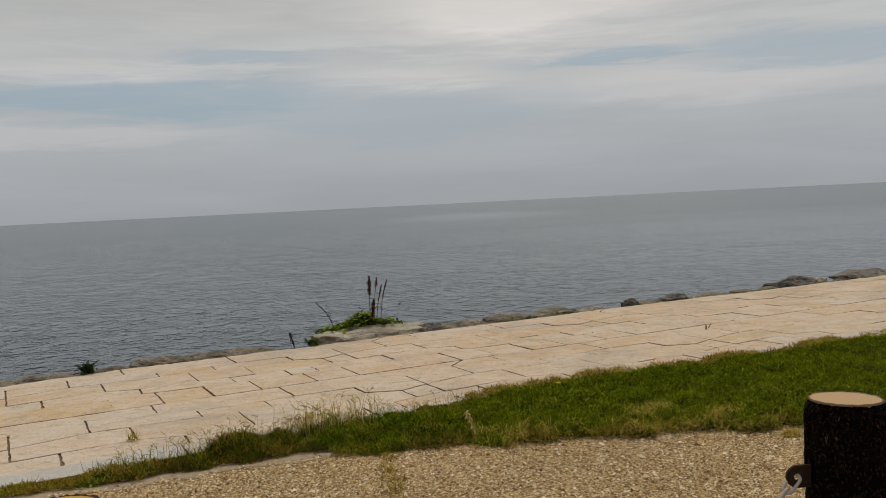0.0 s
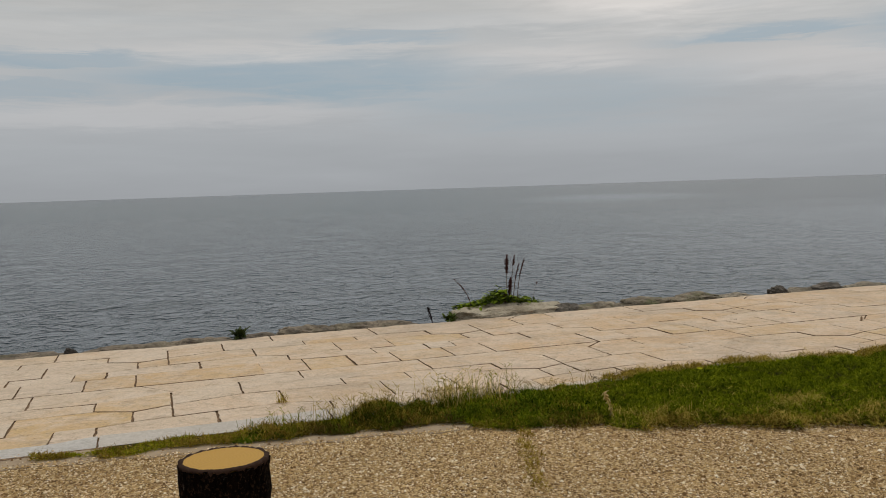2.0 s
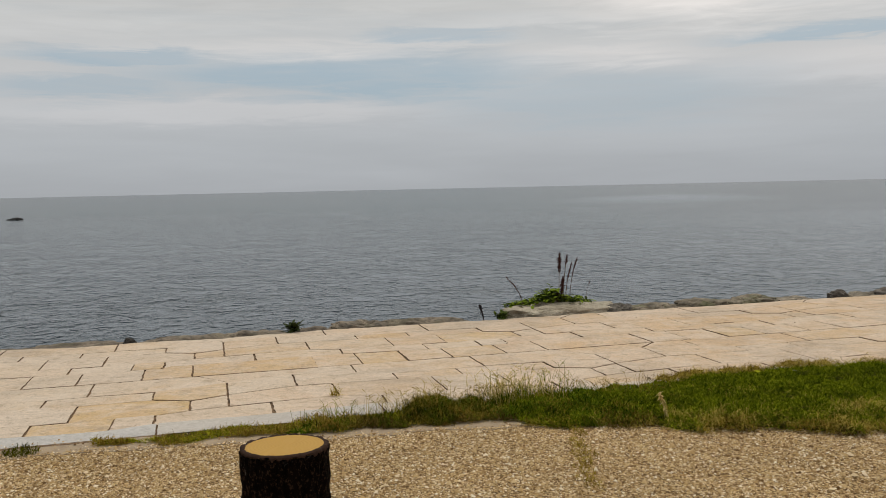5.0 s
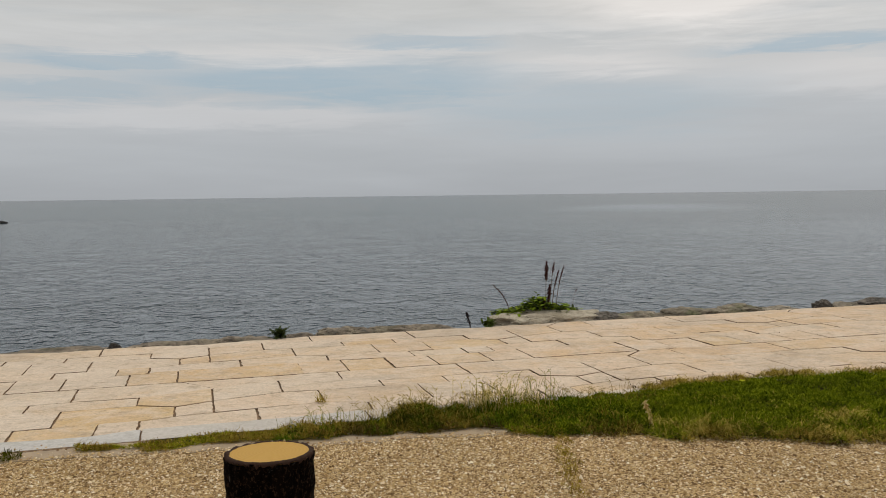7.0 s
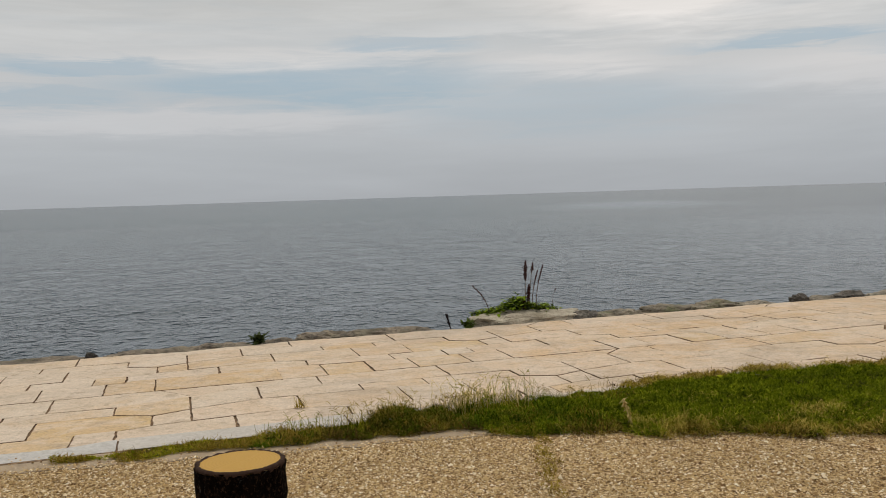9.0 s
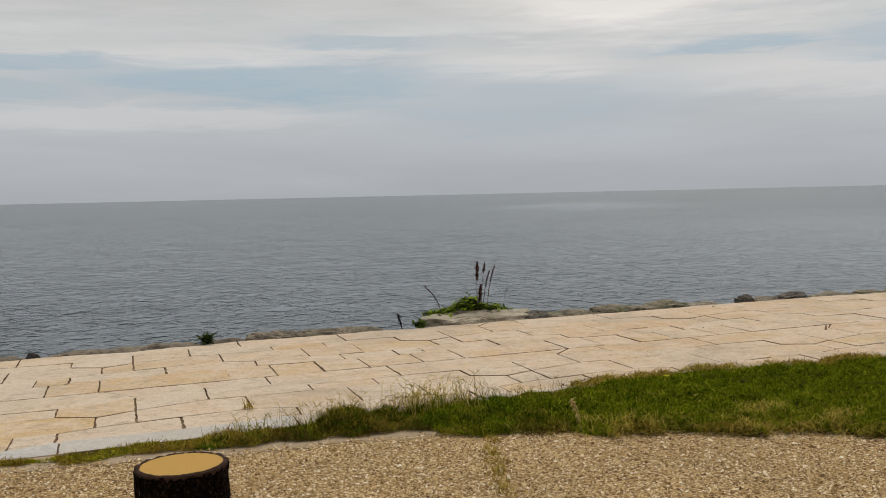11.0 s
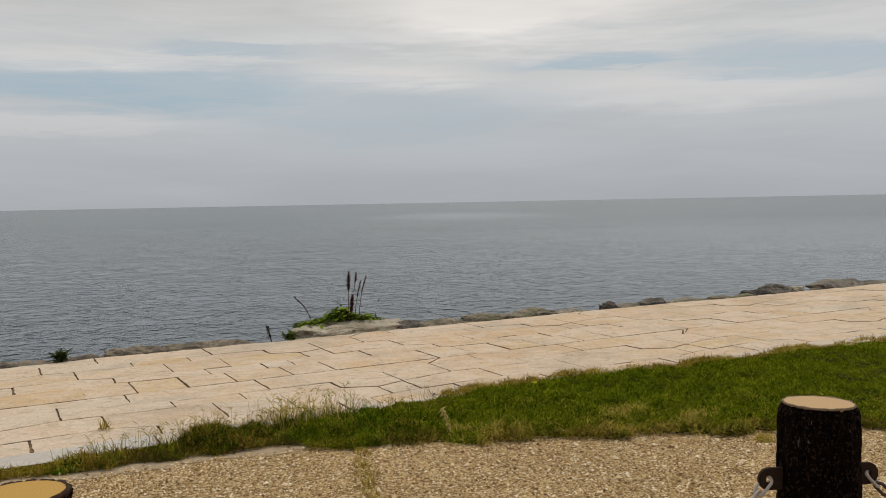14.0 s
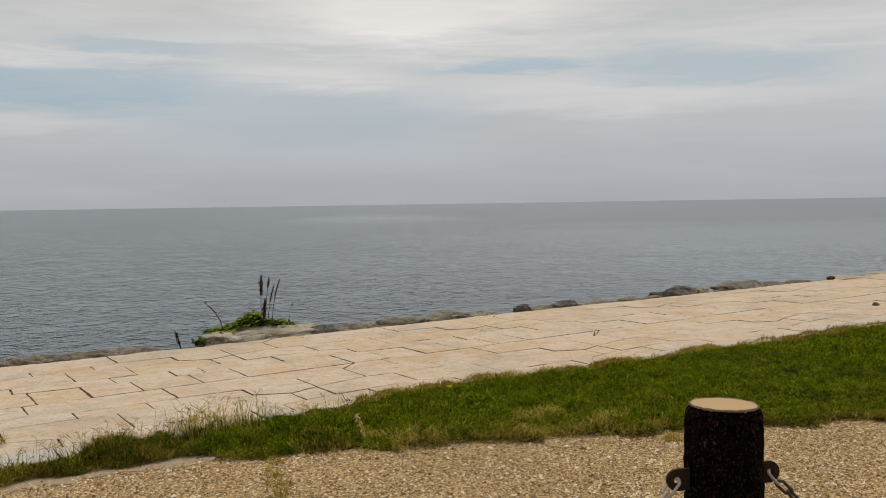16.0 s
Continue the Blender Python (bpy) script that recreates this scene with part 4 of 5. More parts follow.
        ob = part("stalk", stem, M_STEM, base, "thin brown stalk")
        part("seed_head", seeds, M_SEED, ob, "dark red-brown seed head")


dock_plant()
dead_stalk(2.55, 4.50)


def small_weed(u, v, z, size, seed, label, leaves=40, stick=None, mat=M_LEAF_DARK):
    r = random.Random(seed)
    base = new("weed")
    base.location = uv(u, v, z)
    tagged(base, label, "weed")
    bm = bmesh.new()
    for i in range(leaves):
        a = r.uniform(0, 6.3)
        leaf_shape(bm, Vector((r.gauss(0, 0.02), r.gauss(0, 0.02), r.uniform(0, 0.35 * size))), Vector((math.cos(a), math.sin(a), 0)), size * r.uniform(0.4, 1.0), size * r.uniform(0.2, 0.36), size * r.uniform(0.1, 1.0), size * r.uniform(0.1, 0.7))
    part("leaves", bm, mat, base)
    if stick:
        bm = bmesh.new()
        tube(bm, [(0, 0, 0), (stick[0] * 0.4, 0, stick[1] * 0.5), (stick[0], 0, stick[1])], [0.006, 0.009, 0.003], 5)
        for i in range(60):
            f = r.uniform(0.3, 0.9)
            c = Vector((stick[0] * f + r.gauss(0, 0.008), r.gauss(0, 0.008), stick[1] * f))
            tube(bm, [c, c + Vector((0, 0, 0.014))], [0.005, 0.003], 4)
        part("stalk", bm, M_DARK_STEM, base, "dark dry stalk")
    return base


small_weed(0.76, 8.72, -0.01, 0.125, 3, "dark green leafy weed at the promenade's outer edge", 64)
small_weed(2.99, 8.73, -0.01, 0.10, 4, "green leafy weed beside the flat rock", 60, None, M_LEAF_MID)
small_weed(2.80, 8.74, -0.02, 0.03, 5, "dry dark stalk standing at the promenade's outer edge", 5, (-0.05, 0.18))


def withered_shrub(u, v, z, height):
    """A dead branching stalk, bare but for clusters of dry seeds."""
    r = random.Random(17)
    base = new("withered_shrub")
    base.location = uv(u, v, z)
    tagged(base, "bare dark withered shrub with dry seed clusters at the sea edge", "shrub")
    for i in range(4):
        a, lean = r.uniform(0, 6.3), r.uniform(0.05, 0.28)
        tip = Vector((lean * height * math.cos(a), lean * height * math.sin(a), height * r.uniform(0.75, 1.0)))
        stem, twigs = bmesh.new(), bmesh.new()
        tube(stem, [(0, 0, 0), tip * 0.5 + Vector((0.008, 0.0, 0.0)), tip], [0.0055, 0.004, 0.002], 5)
        for k in range(18):
            p = tip * r.uniform(0.35, 0.95)
            b = r.uniform(0, 6.3)
            q = p + Vector((math.cos(b), math.sin(b), r.uniform(0.3, 1.3))) * r.uniform(0.04, 0.11)
            tube(twigs, [p, (p + q) / 2 + Vector((0, 0, -0.006)), q], [0.0025, 0.002, 0.0012], 4)
            for _ in range(7):
                c = p.lerp(q, r.uniform(0.3, 1.0)) + Vector((r.gauss(0, 0.005), r.gauss(0, 0.005), r.gauss(0, 0.005)))
                tube(twigs, [c, c + Vector((0.002, 0.001, 0.009))], [0.004, 0.002], 4)
        ob = part("stalk", stem, M_DARK_STEM, base, "thin dark dry stalk")
        tagged(part("twigs", twigs, M_DARK_STEM, ob, "short twigs with dry seed clusters"), kind="stuff")


withered_shrub(-2.06, 8.78, -0.08, 0.54)


# ---- bollards and chain ----
RAIL = radians(6)  # direction of the eye plates


def bollard(x, y, height, seed, label, face, lip):
    """An imitation log: rough bark, worn rim, sawn top, two iron eyes."""
    base = new("bollard")
    base.location = (x, y, 0)
    tagged(base, label, "bollard", group="chain bollards")
    off = Vector((seed * 5.1, seed * 2.3, 0))
    radius, sides, rows = 0.113, 96, 70
    away = Vector((x, y, 0)).normalized() * -0.032  # the saw cut slants a little
    bm = bmesh.new()
    rings = []
    for j in range(rows + 1):
        ring = []
        for k in range(sides):
            a = 2 * math.pi * k / sides
            p = Vector((math.cos(a), math.sin(a), 0))
            z = (height - (0.006 if lip > 0.005 else 0.004) + radius * away.dot(p)) * j / rows
            ridge = noise.noise(Vector((p.x * 5.5, p.y * 5.5, z * 5)) + off)
            chip = noise.noise(Vector((p.x * 14, p.y * 14, z * 22)) + off)
            rr = radius + 0.006 * ridge + 0.0065 * chip + 0.0025 * noise.noise(Vector((p.x * 30, p.y * 30, z * 40)) + off) + 0.004 * (1 - z / height) - (0.0 if lip > 0.005 else 0.015 * max(0.0, 1 - (rows - j) / 3.0) ** 2)
            ring.append(bm.verts.new((rr * p.x, rr * p.y, z)))
        rings.append(ring)
    for a, b in zip(rings, rings[1:]):
        for k in range(sides):
            bm.faces.new((a[k], a[(k + 1) % sides], b[(k + 1) % sides], b[k]))
    part("trunk", bm, M_BARK, base, "near-black moulded bark", True)
    # worn rim, from the bark in to the sawn face
    bm = bmesh.new()
    loops = []
    for n, (q, z) in enumerate(((0.001, -0.006 if lip > 0.005 else -0.003), (0.002, -0.003 if lip > 0.005 else -0.001), (-0.001, 0.001), (-0.5 * lip, 0.003), (-lip - 0.003, 0.001))):
        ring = []
        for k in range(sides):
            a = 2 * math.pi * k / sides
            p = Vector((math.cos(a), math.sin(a), 0))
            j = 0.0045 * noise.noise(p * 6 + off) + 0.0045 * noise.noise(p * 15 + off) + 0.0025 * noise.noise(p * 33 + off)
            drip = (0.008 * noise.noise(p * 9 + off) + 0.014 * noise.noise(p * 26 + off) if n == 0 and lip > 0.005 else 0.5 * j)
            q0 = q - (0.0 if lip > 0.005 else 0.013)
            ring.append(bm.verts.new(((radius + q0 + j) * p.x, (radius + q0 + j) * p.y, height + z + drip + radius * away.dot(p))))
        loops.append(ring)
    for a, b in zip(loops, loops[1:]):
        for k in range(sides):
            bm.faces.new((a[k], a[(k + 1) % sides], b[(k + 1) % sides], b[k]))
    part("rim", bm, M_RIM if face == M_FACE else M_RIM_PALE, base, "grey-brown worn bark edge", True)
    bm = bmesh.new()
    ring = []
    for k in range(sides):
        a = 2 * math.pi * k / sides
        p = Vector((math.cos(a), math.sin(a), 0))
        j = 0.004 * noise.noise(p * 6 + off) + 0.0025 * noise.noise(p * 12 + off)
        w0 = radius - lip + j - (0.0 if lip > 0.005 else 0.013)
        ring.append(bm.verts.new((w0 * p.x, w0 * p.y, height + 0.0012 + radius * away.dot(p))))
    low = [bm.verts.new((w.co.x * 0.9, w.co.y * 0.9, height - 0.03)) for w in ring]
    bm.faces.new(ring)
    for k in range(sides):
        bm.faces.new((low[k], low[(k + 1) % sides], ring[(k + 1) % sides], ring[k]))
    part("cut_face", bm, face, base, "yellow-tan painted sawn face" if face == M_FACE else "pale tan painted sawn face")
    for s in (-1, 1):
        eye_plate(base, s, height - 0.219, radius)
    return base


def eye_plate(base, s, z, radius):
    """A flat iron tab with a round end and a hole, and the ring bolt in it."""
    bm = bmesh.new()
    inner, outer = [], []
    k = 24
    for i in range(k):
        a = 2 * math.pi * i / k
        inner.append((0.050 + 0.011 * math.cos(a), 0.011 * math.sin(a)))
        c, d = math.cos(a), math.sin(a)
        m = 0.033 / max(abs(c), abs(d)) if c < 0 else 0.033
        outer.append((0.050 + (m * c if c >= 0 else max(m * c * 2.6, -0.075)), m * d if c >= 0 else max(-0.033, min(0.033, m * d))))
    layers = []
    for y in (-0.005, 0.005):
        layers.append(([bm.verts.new((p[0], y, p[1])) for p in outer], [bm.verts.new((p[0], y, p[1])) for p in inner]))
    (o0, i0), (o1, i1) = layers
    for i in range(k):
        j = (i + 1) % k
        bm.faces.new((o0[i], o0[j], i0[j], i0[i]))
        bm.faces.new((o1[j], o1[i], i1[i], i1[j]))
        bm.faces.new((o0[j], o0[i], o1[i], o1[j]))
        bm.faces.new((i0[i], i0[j], i1[j], i1[i]))
    m = pose(0, 0, z, 0, 0, math.degrees(RAIL) + (180 if s < 0 else 0)) @ Matrix.Translation((radius - 0.008, 0, 0))
    bmesh.ops.transform(bm, matrix=m, verts=bm.verts)
    bmesh.ops.recalc_face_normals(bm, faces=bm.faces)
    part("eye_plate", bm, M_RUST, base, "dark rusted iron eye plate")


def link_mesh():
    """One oval chain link, long axis along x."""
    bm = bmesh.new()
    wire, half, bend, n, m = 0.005, 0.018, 0.0135, 28, 7
    rings = []
    for i in range(n):
        a = 2 * math.pi * i / n
        c = Vector((bend * math.cos(a) + (half if math.cos(a) > 0 else -half), bend * math.sin(a), 0))
        out = Vector((math.cos(a), math.sin(a), 0))
        rings.append([bm.verts.new(c + wire * (out * math.cos(2 * math.pi * j / m) + Vector((0, 0, 1)) * math.sin(2 * math.pi * j / m))) for j in range(m)])
    for i in range(n):
        for j in range(m):
            bm.faces.new((rings[i][j], rings[(i + 1) % n][j], rings[(i + 1) % n][(j + 1) % m], rings[i][(j + 1) % m]))
    bmesh.ops.recalc_face_normals(bm, faces=bm.faces)
    me = bpy.data.meshes.new("link")
    bm.to_mesh(me)
    bm.free()
    me.materials.append(M_ZINC)
    me.polygons.foreach_set("use_smooth", [True] * len(me.polygons))
    return me


LINK = link_mesh()
LINK_PALE = LINK.copy()
LINK_PALE.materials[0] = M_ZINC_PALE


def chain(a, b, sag, label):
    """A chain of links hanging from a to b."""
    a, b = Vector(a), Vector(b)
    base = new("chain")
    base.location = a
    tagged(base, label, "chain", group="chains between bollards")
    pts = [a.lerp(b, f) - Vector((0, 0, sag * 4 * f * (1 - f))) for f in np.linspace(0, 1, 400)]
    step, run, last, i = 0.052, 0.0, pts[0], 0
    for p, q in zip(pts, pts[1:]):
        run += (q - p).length
        if run >= step:
            run = 0.0
            way = q - last
            m = Matrix.Translation((last + q) / 2 - a) @ way.to_track_quat("X", "Z").to_matrix().to_4x4() @ pose(0, 0, 0, 90 * (i % 2) + 45 + 12 * math.sin(i * 1.7), 0, 0)
            ob = new("link", LINK_PALE if i == 0 or p.z > b.z - 0.07 and i > 5 else LINK)
            ob.parent, ob.matrix_basis = base, m
            last, i = q, i + 1
    return base


def eye_of(x, y, height, s):
    d = s * (0.105 + 0.050)
    return (x + d * math.cos(RAIL), y + d * math.sin(RAIL), height - 0.219)


POSTS = ((-0.902, 2.045, 0.758), (1.203, 2.555, 0.806), (3.308, 3.065, 0.81))
for i, p in enumerate(POSTS):
    bollard(*p, i + 1, "dark bark-textured bollard with a %s sawn top" % ("yellow-tan" if i == 0 else "pale tan"), M_FACE if i == 0 else M_FACE_PALE, 0.0105 if i == 0 else 0.002)
for p, q in zip(POSTS, POSTS[1:]):
    chain(eye_of(*p, 1), eye_of(*q, -1), 0.47, "weathered grey iron chain hanging between the bollards")


# ---- small things on the paving ----
def pin():
    base = new("iron_pin")
    base.location = uv(6.52, 6.60, 0.0)
    tagged(base, "short rusty tan iron pin standing up from the paving", "pin")
    bm = bmesh.new()
    tube(bm, [(0, 0, -0.02), (0, 0, 0.015), (0.001, 0, 0.042), (0.001, 0, 0.047)], [0.010, 0.010, 0.009, 0.006], 10)
    part("shaft", bm, M_PIN, base)
    bm = bmesh.new()
    tube(bm, [(0, 0, -0.01), (0, 0, 0.004)], [0.022, 0.020], 12)
    part("washer", bm, M_PIN, base)


pin()
rock(11.12, 6.10, 0.016, (0.095, 0.085, 0.066), M_ROCK_MOSS, "fist-sized brown stone lying on the paving", 91, "stone", category="stone")
fl = new("flower")
fl.location = uv(3.585, 5.07, 0.0)
tagged(fl, "small yellow flower in the lawn", "flower")
bm = bmesh.new()
tube(bm, [(0, 0, 0), (0.005, 0, 0.06), (0.004, 0, 0.10)], [0.002, 0.002, 0.0018], 5)
part("stem", bm, M_GRASS, fl)
bm = bmesh.new()
for i in range(16):
    a = 2 * math.pi * i / 16
    leaf_shape(bm, Vector((0.004, 0, 0.10)), Vector((math.cos(a), math.sin(a), 0)), 0.022, 0.014, 0.018, 0.004)
part("petals", bm, M_FLOWER, fl)


# ---- loose pebbles over the gravel ----
def pebbles():
    g = np.random.default_rng(77)
    k = 270000
    x, y = g.uniform(-4.6, 5.2, k), g.uniform(2.2, 5.25, k)
    u, v = x * CU + y * SU, -x * SU + y * CU
    far = np.hypot(x, y)
    front = np.where(u < 1.85, strip_front(u), lawn_front(u) + 0.06)
    edge = v - front - 0.03 - 0.06 * (vnoise(u, v, 0.05, 23) - 0.4)
    ok = ((edge < 0) | (edge < 0.25) & (u < 1.85) & (g.random(k) < 0.07 + 0.4 * np.exp(-np.maximum(edge, 0) / 0.02))) & (far > 3.3) & (far < 7.5)
    raised = np.where((v > front) & (u < 1.85), 0.004, 0.0)[ok]
    x, y = x[ok], y[ok]
    k = len(x)
    size = g.lognormal(math.log(0.0047), 0.36, k)
    shape = size[:, None] * np.stack([g.uniform(0.8, 1.5, k), g.uniform(0.7, 1.1, k), g.uniform(0.55, 0.95, k)], -1)
    unit = np.array([(1, 0, 0), (-1, 0, 0), (0, 1, 0), (0, -1, 0), (0, 0, 1), (0, 0, -1)], float)
    tris = np.array([(0, 2, 4), (2, 1, 4), (1, 3, 4), (3, 0, 4)])  # the sides that show
    local_co = unit[None] * shape[:, None] * g.uniform(0.75, 1.2, (k, 6, 1)) + g.normal(0, 0.12, (k, 6, 3)) * size[:, None, None]
    a = g.uniform(0, 2 * np.pi, k)
    c, s = np.cos(a)[:, None], np.sin(a)[:, None]
    co = np.stack([local_co[..., 0] * c - local_co[..., 1] * s + x[:, None], local_co[..., 0] * s + local_co[..., 1] * c + y[:, None], local_co[..., 2] + 0.55 * shape[:, 2:3] - 0.001 + raised[:, None]], -1)
    t = (np.arange(k)[:, None, None] * 6 + tris[None]).reshape(-1, 3)
    tagged(new("pebbles", tri_mesh("pebbles", co.reshape(-1, 3), t, M_PEBBLE, True)), "small tan, brown and white pebbles of the gravel", "gravel", kind="stuff")


pebbles()

# ---- paving stones: one moulded pattern, repeated along and across the promenade ----
PERIOD, ROWS_U0, ROWS_V0, ROWS_STEP, DEPTH, GAP = 3.0, 0.035, 5.48, 1.815, 0.06, 0.0031
SIZE = 0.99  # of the moulded pattern below
# where each cast of the pattern begins along the promenade: they were not laid quite evenly
STARTS = {k: ROWS_U0 + float(np.interp(k, (-6, -1, 0, 1, 2, 3, 16), (-17.67, -2.945, 0.0, 2.99, 6.04, 9.11, 48.5))) for k in range(-6, 17)}
FOOT = ((0, 0.03), (0.3, 0.02), (1.02, 0.058), (1.12, 0.045), (1.78, 0.0), (2.05, -0.03), (2.5, -0.03), (2.56, 0.035), (3.0, 0.03))
LINES = (
    FOOT,
    ((0, 0.335), (0.45, 0.365), (0.76, 0.377), (1.06, 0.275), (1.8, 0.255), (2.55, 0.26), (2.78, 0.315), (3.0, 0.335)),
    ((0, 0.60), (0.03, 0.60), (0.04, 0.74), (0.53, 0.78), (1.02, 0.745), (1.53, 0.735), (2.03, 0.70), (2.52, 0.705), (2.78, 0.585), (3.0, 0.60)),
    ((0, 0.95), (0.03, 0.95), (0.04, 1.19), (0.53, 1.20), (1.02, 1.09), (1.28, 0.965), (1.78, 0.955), (2.03, 0.965), (2.52, 0.95), (3.0, 0.95)),
    ((0, 1.39), (1.0, 1.395), (2.0, 1.385), (3.0, 1.39)),
    tuple((x, y + ROWS_STEP / SIZE) for x, y in FOOT),
)
# joints across each course: place at its lower and upper side
JOINTS = (
    ((0.29, 0.29), (1.03, 1.04), (1.79, 1.79), (2.28, 2.29), (2.54, 2.54)),
    ((0.035, 0.035), (0.78, 0.78), (1.53, 1.53), (2.03, 2.03), (2.78, 2.78)),
    ((0.035, 0.035), (0.53, 0.53), (1.28, 1.28), (1.785, 1.785), (2.52, 2.52)),
    ((0.53, 0.75), (1.02, 1.02), (2.03, 2.03), (3.035, 2.79)),
    ((0.75, 0.75), (1.125, 1.125), (1.51, 1.51), (1.89, 1.89), (2.37, 2.37), (2.75, 2.75)),
)


def along(line, a, b):
    """The points of a course line between a and b, which may pass the pattern's end."""
    pts = [(x + k * PERIOD, y) for k in (-1, 0, 1, 2) for x, y in line]
    f = lambda u: float(np.interp(u % PERIOD, [p[0] for p in line], [p[1] for p in line]))
    return [(a, f(a))] + [p for p in pts if a + 0.03 < p[0] < b - 0.03 and not abs(p[0] % PERIOD) < 1e-6] + [(b, f(b))]


def inset(poly, d, across=0.0):
    """The polygon, anticlockwise, drawn in by d, and further by across at its cross joints."""
    out = []
    k = len(poly)
    for i in range(k):
        p, q, s = Vector(poly[i - 1]), Vector(poly[i]), Vector(poly[(i + 1) % k])
        e, f = (q - p).normalized(), (s - q).normalized()
        n1, n2 = Vector((-e.y, e.x)), Vector((-f.y, f.x))
        a, b = d + across * abs(e.y), d + across * abs(f.y)
        det = n1.x * n2.y - n1.y * n2.x
        if abs(det) < 0.25:
            out.append(q + (n1 * a + n2 * b) * 0.5)
        else:
            out.append(q + Vector(((a * n2.y - b * n1.y) / det, (b * n1.x - a * n2.x) / det)))
    return out


def stone_shape(poly, seed, gap=GAP, cross=0.0034):
    """Vertices and faces of one stone: sides, worn arris, slightly uneven top; wide joints across, thin broken ones along."""
    g = random.Random(seed)
    fine = []
    for i, p in enumerate(poly):
        q = poly[(i + 1) % len(poly)]
        d = math.dist(p, q)
        m = max(1, int(d / 0.032))
        level = abs(q[0] - p[0]) > abs(q[1] - p[1])
        for j in range(m):
            f = j / m
            x, y = p[0] + (q[0] - p[0]) * f, p[1] + (q[1] - p[1]) * f
            w = 0.0022 if j else 0.001
            if j:
                y += 0.0085 * noise.noise(Vector((x * 5.5, y * 5.0, seed * 1.7))) if level else 0.0
                x += 0.0 if level else 0.0070 * noise.noise(Vector((x * 9.0, y * 11.0, seed * 2.3)))
            fine.append((x + g.uniform(-w, w), y + g.uniform(-w, w)))
    lift, cross = g.uniform(-0.003, 0.004), cross * g.uniform(0.7, 1.2)
    rings = [[(p[0], p[1], z + (lift if z > -0.03 else 0)) for p in inset(fine, gap + d, cross)] for d, z in ((0.0, -DEPTH), (0.0, -0.004), (0.0015, -0.001), (0.004, 0.0))]
    k, n = len(fine), len(rings)
    verts = [v for ring in rings for v in ring]
    faces = [[r * k + i, r * k + (i + 1) % k, (r + 1) * k + (i + 1) % k, (r + 1) * k + i] for r in range(n - 1) for i in range(k)]
    faces.append([(n - 1) * k + i for i in range(k)])
    return verts, faces


def dirty_sides(me, count):
    """Soil clings to the sides of each stone, below its worn edge."""
    me.materials.append(M_JOINT)
    for face in me.polygons:
        if face.index % count[0] < count[1]:
            face.material_index = 1
    return me


bed = raw_mesh("pavement", [(-40, EDGE_NEAR, -0.011), (60, EDGE_NEAR, -0.011), (60, EDGE_FAR - 0.2, -0.011), (-40, EDGE_FAR - 0.2, -0.011),
                            (-40, EDGE_NEAR, -0.4), (60, EDGE_NEAR, -0.4), (60, EDGE_FAR - 0.2, -0.4), (-40, EDGE_FAR - 0.2, -0.4)],
               [[0, 1, 2, 3], [0, 4, 5, 1], [1, 5, 6, 2], [2, 6, 7, 3], [3, 7, 4, 0]], M_JOINT)
pavement = tagged(new("pavement", bed), "cream stone-patterned promenade paving with dark joints", "pavement", kind="structure")
pavement.matrix_world = PROM
rest_v, rest_f, rest_dirt = [], [], []
# stones that stand out by their ochre colour (u, v, how much)
OCHRE = ((-0.55, 5.91, 0.75), (-0.91, 5.58, 0.7), (-0.03, 6.19, 0.55), (4.91, 7.03, 0.6), (6.30, 5.92, 0.7), (1.24, 7.12, 0.55), (2.28, 7.61, 0.7), (-0.54, 7.52, 0.45), (2.75, 7.67, 0.55), (2.19, 6.99, 0.4))
tint = random.Random(12)


def stone_tint(u0, u1, v0, v1):
    """Ochre and grey shares of the stone that covers this stretch: paler stones lie towards the low end of u."""
    o = max([s for u, v, s in OCHRE if u0 < u < u1 and v0 < v < v1] + [max(0.0, tint.gauss(0.0, 0.16))])
    white = float(np.interp(u0, (-1.5, 0.5, 3.0), (0.88, 0.62, 0.20)))
    return (o, min(0.9, max(0.0, tint.gauss(white, 0.25))) if o < 0.3 else 0.0, 0.0, 1.0)


def outer_edge(u):
    """How far the paving's outer edge strays from its line."""
    near = float(np.interp(u, (-2.0, -1.3, -0.9, -0.5, 0.05, 0.5, 1.1, 1.8, 8.3, 9.2, 12.9, 13.7), (0.02, -0.03, -0.06, -0.02, -0.10, -0.02, 0.04, 0.0, 0.0, -0.08, -0.09, -0.14)))
    return near + 0.05 * noise.noise(Vector((u * 1.9, 3.0, 0.0))) + 0.025 * noise.noise(Vector((u * 6.0, 8.0, 0.0)))


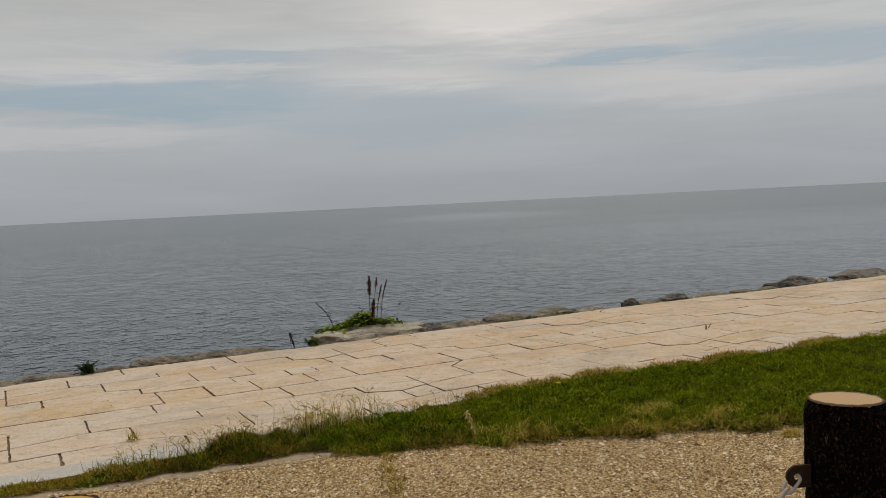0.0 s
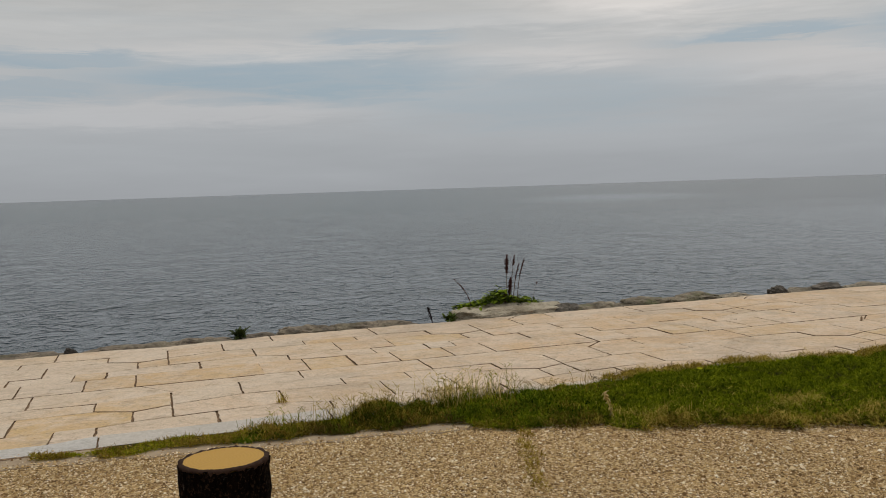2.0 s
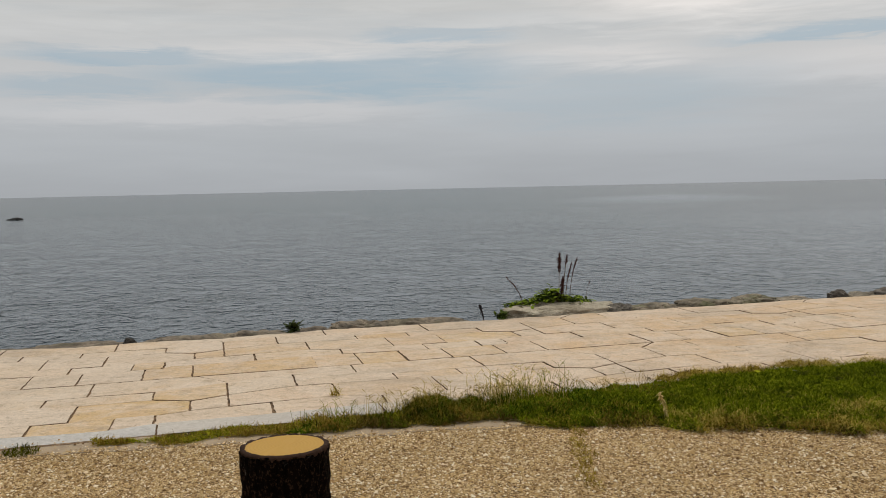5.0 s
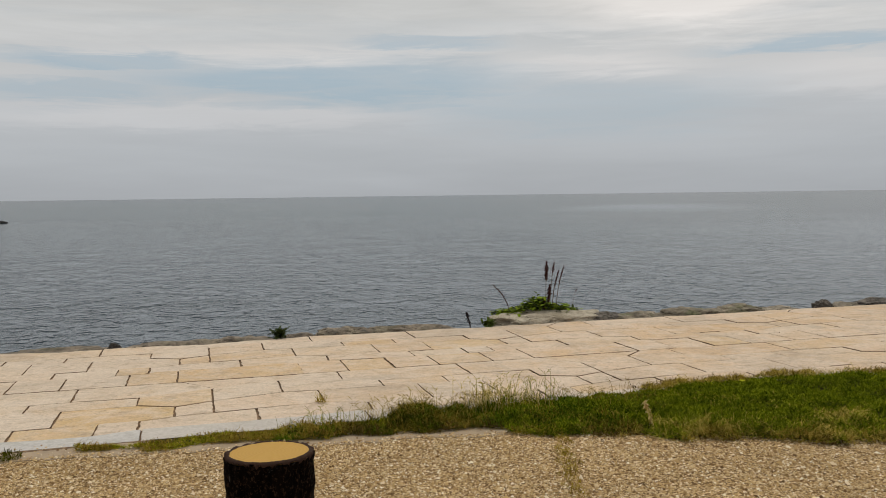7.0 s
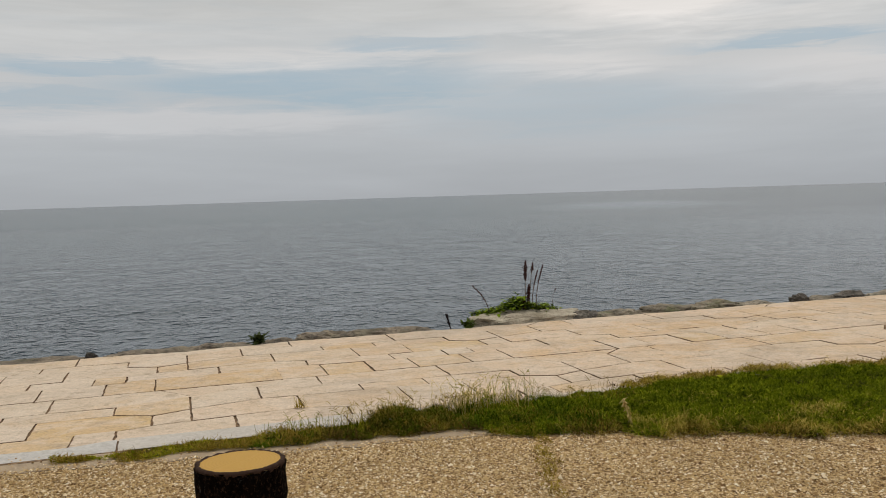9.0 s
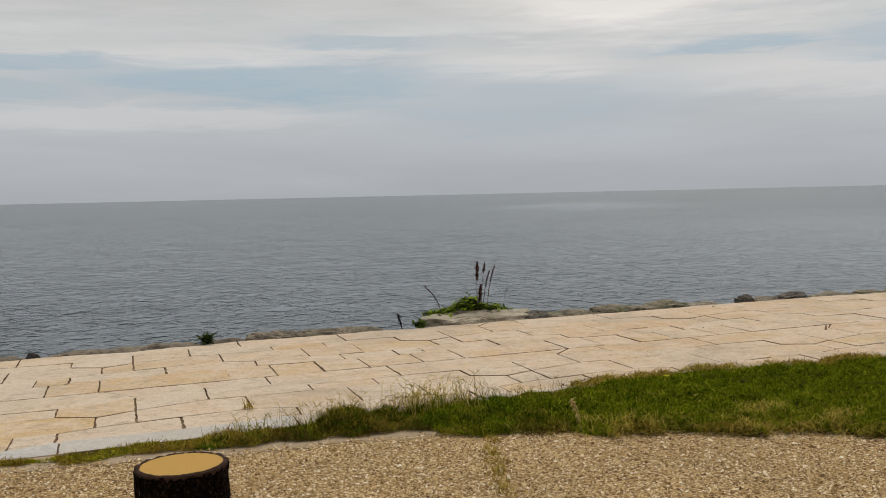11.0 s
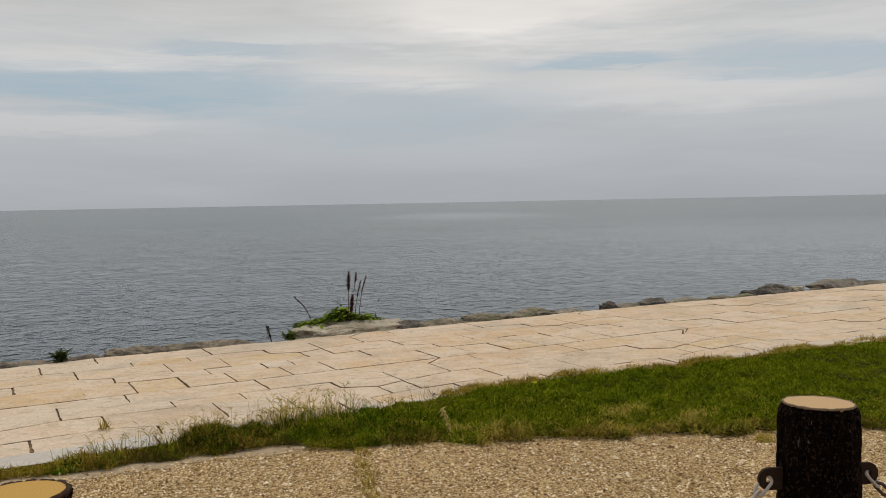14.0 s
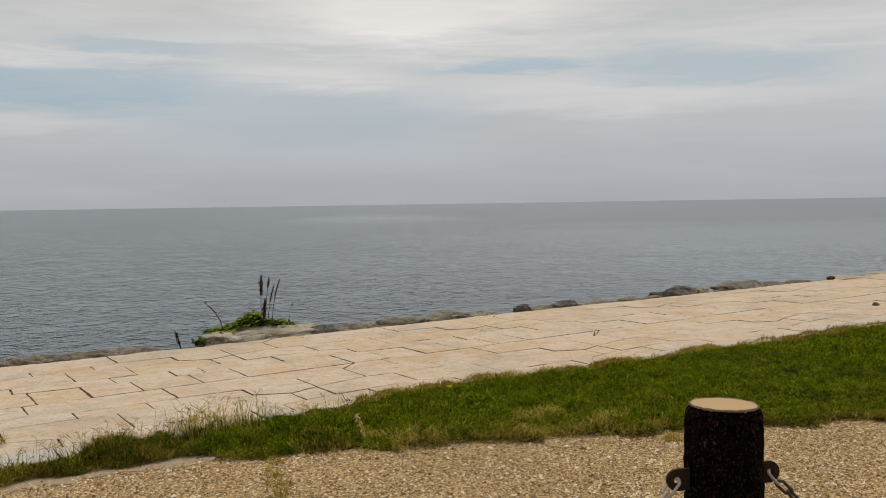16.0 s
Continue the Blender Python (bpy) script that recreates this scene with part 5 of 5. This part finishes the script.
for course in range(5):
    lower, upper, cuts = LINES[course], LINES[course + 1], JOINTS[course]
    for i, (a0, a1) in enumerate(cuts):
        b0, b1 = cuts[i + 1] if i + 1 < len(cuts) else (cuts[0][0] + PERIOD, cuts[0][1] + PERIOD)
        poly = [(SIZE * x, SIZE * y) for x, y in along(lower, a0, b0) + list(reversed(along(upper, a1, b1)))]
        verts, faces = stone_shape(poly, course * 20 + i)
        sides = (len(faces), len(verts) // 4)
        me = dirty_sides(raw_mesh("paving_stone", verts, faces, M_STONE), sides)
        for row in range(2):
            if row == 1 and course == 4:
                continue
            for k in range(-6, 16):
                du, dv = STARTS[k] + (0.025 if row == 0 and course == 0 else 0.025 if k == -1 and course > 2 else 0.0), ROWS_V0 + row * ROWS_STEP
                wide = (STARTS[k + 1] - STARTS[k]) / (PERIOD * SIZE)
                shape, these = me, verts
                if row == 1 and course == 3:
                    # the outermost course ends in a worn, uneven edge
                    these = [(x, y + (outer_edge(du + wide * x) if y > 1.2 * SIZE else 0.0), z) for x, y, z in verts]
                    shape = dirty_sides(raw_mesh("paving_stone", these, faces, M_STONE), sides)
                if -1 <= k <= 5:
                    ob = new("paving_stone", shape)
                    ob.parent = pavement
                    ob.location, ob.scale = (du, dv, 0), (wide, 1, 1)
                    us, vs = [wide * q[0] for q in verts], [q[1] for q in verts]
                    ob.color = stone_tint(du + min(us), du + max(us), dv + sum(vs) / len(vs) - 0.14, dv + sum(vs) / len(vs) + 0.14)
                else:
                    o = len(rest_v)
                    rest_v += [(p[0] * wide + du, p[1] + dv, p[2]) for p in these]
                    rest_f += [[o + q for q in f] for f in faces]
                    rest_dirt += [i < sides[1] for i in range(sides[0])]
far_stones = new("far_paving", raw_mesh("far_paving", rest_v, rest_f, M_STONE))
far_stones.data.materials.append(M_JOINT)
far_stones.data.polygons.foreach_set("material_index", [int(d) for d in rest_dirt])
far_stones.parent = pavement
far_stones.color = (0.08, 0.2, 0.0, 1.0)
tagged(far_stones, "cream paving stones far along the promenade", kind="stuff")
# pale kerb course towards the land
def kerb_top(u):
    """Where the first course of paving begins, measured from the kerb's foot."""
    k = max(q for q in STARTS if STARTS[q] <= u)
    wide = (STARTS[k + 1] - STARTS[k]) / PERIOD
    return ROWS_V0 - EDGE_NEAR + SIZE * float(np.interp((u - STARTS[k]) / wide, [p[0] for p in FOOT], [p[1] for p in FOOT]))


for k in range(-4, 18):
    u0 = -0.365 + 1.395 * k
    top = [(1.395 * f, kerb_top(u0 + 1.395 * f)) for f in (1.0, 0.8, 0.6, 0.4, 0.2, 0.0)]
    verts, faces = stone_shape([(0, 0), (1.395, 0)] + top, 70 + k, 0.0032, 0.003)
    ob = new("kerb_stone", dirty_sides(raw_mesh("kerb_stone", verts, faces, M_KERB), (len(faces), len(verts) // 4)))
    ob.parent = pavement
    ob.location = (u0, EDGE_NEAR, 0.003)
    warm = min(1.0, max(0.0, (u0 + 1.2) / 3.0))
    ob.color = (warm, 0.0, 0.0, 1.0)
    tagged(ob, "pale grey-white kerb stone" if warm < 0.5 else "cream kerb stone")
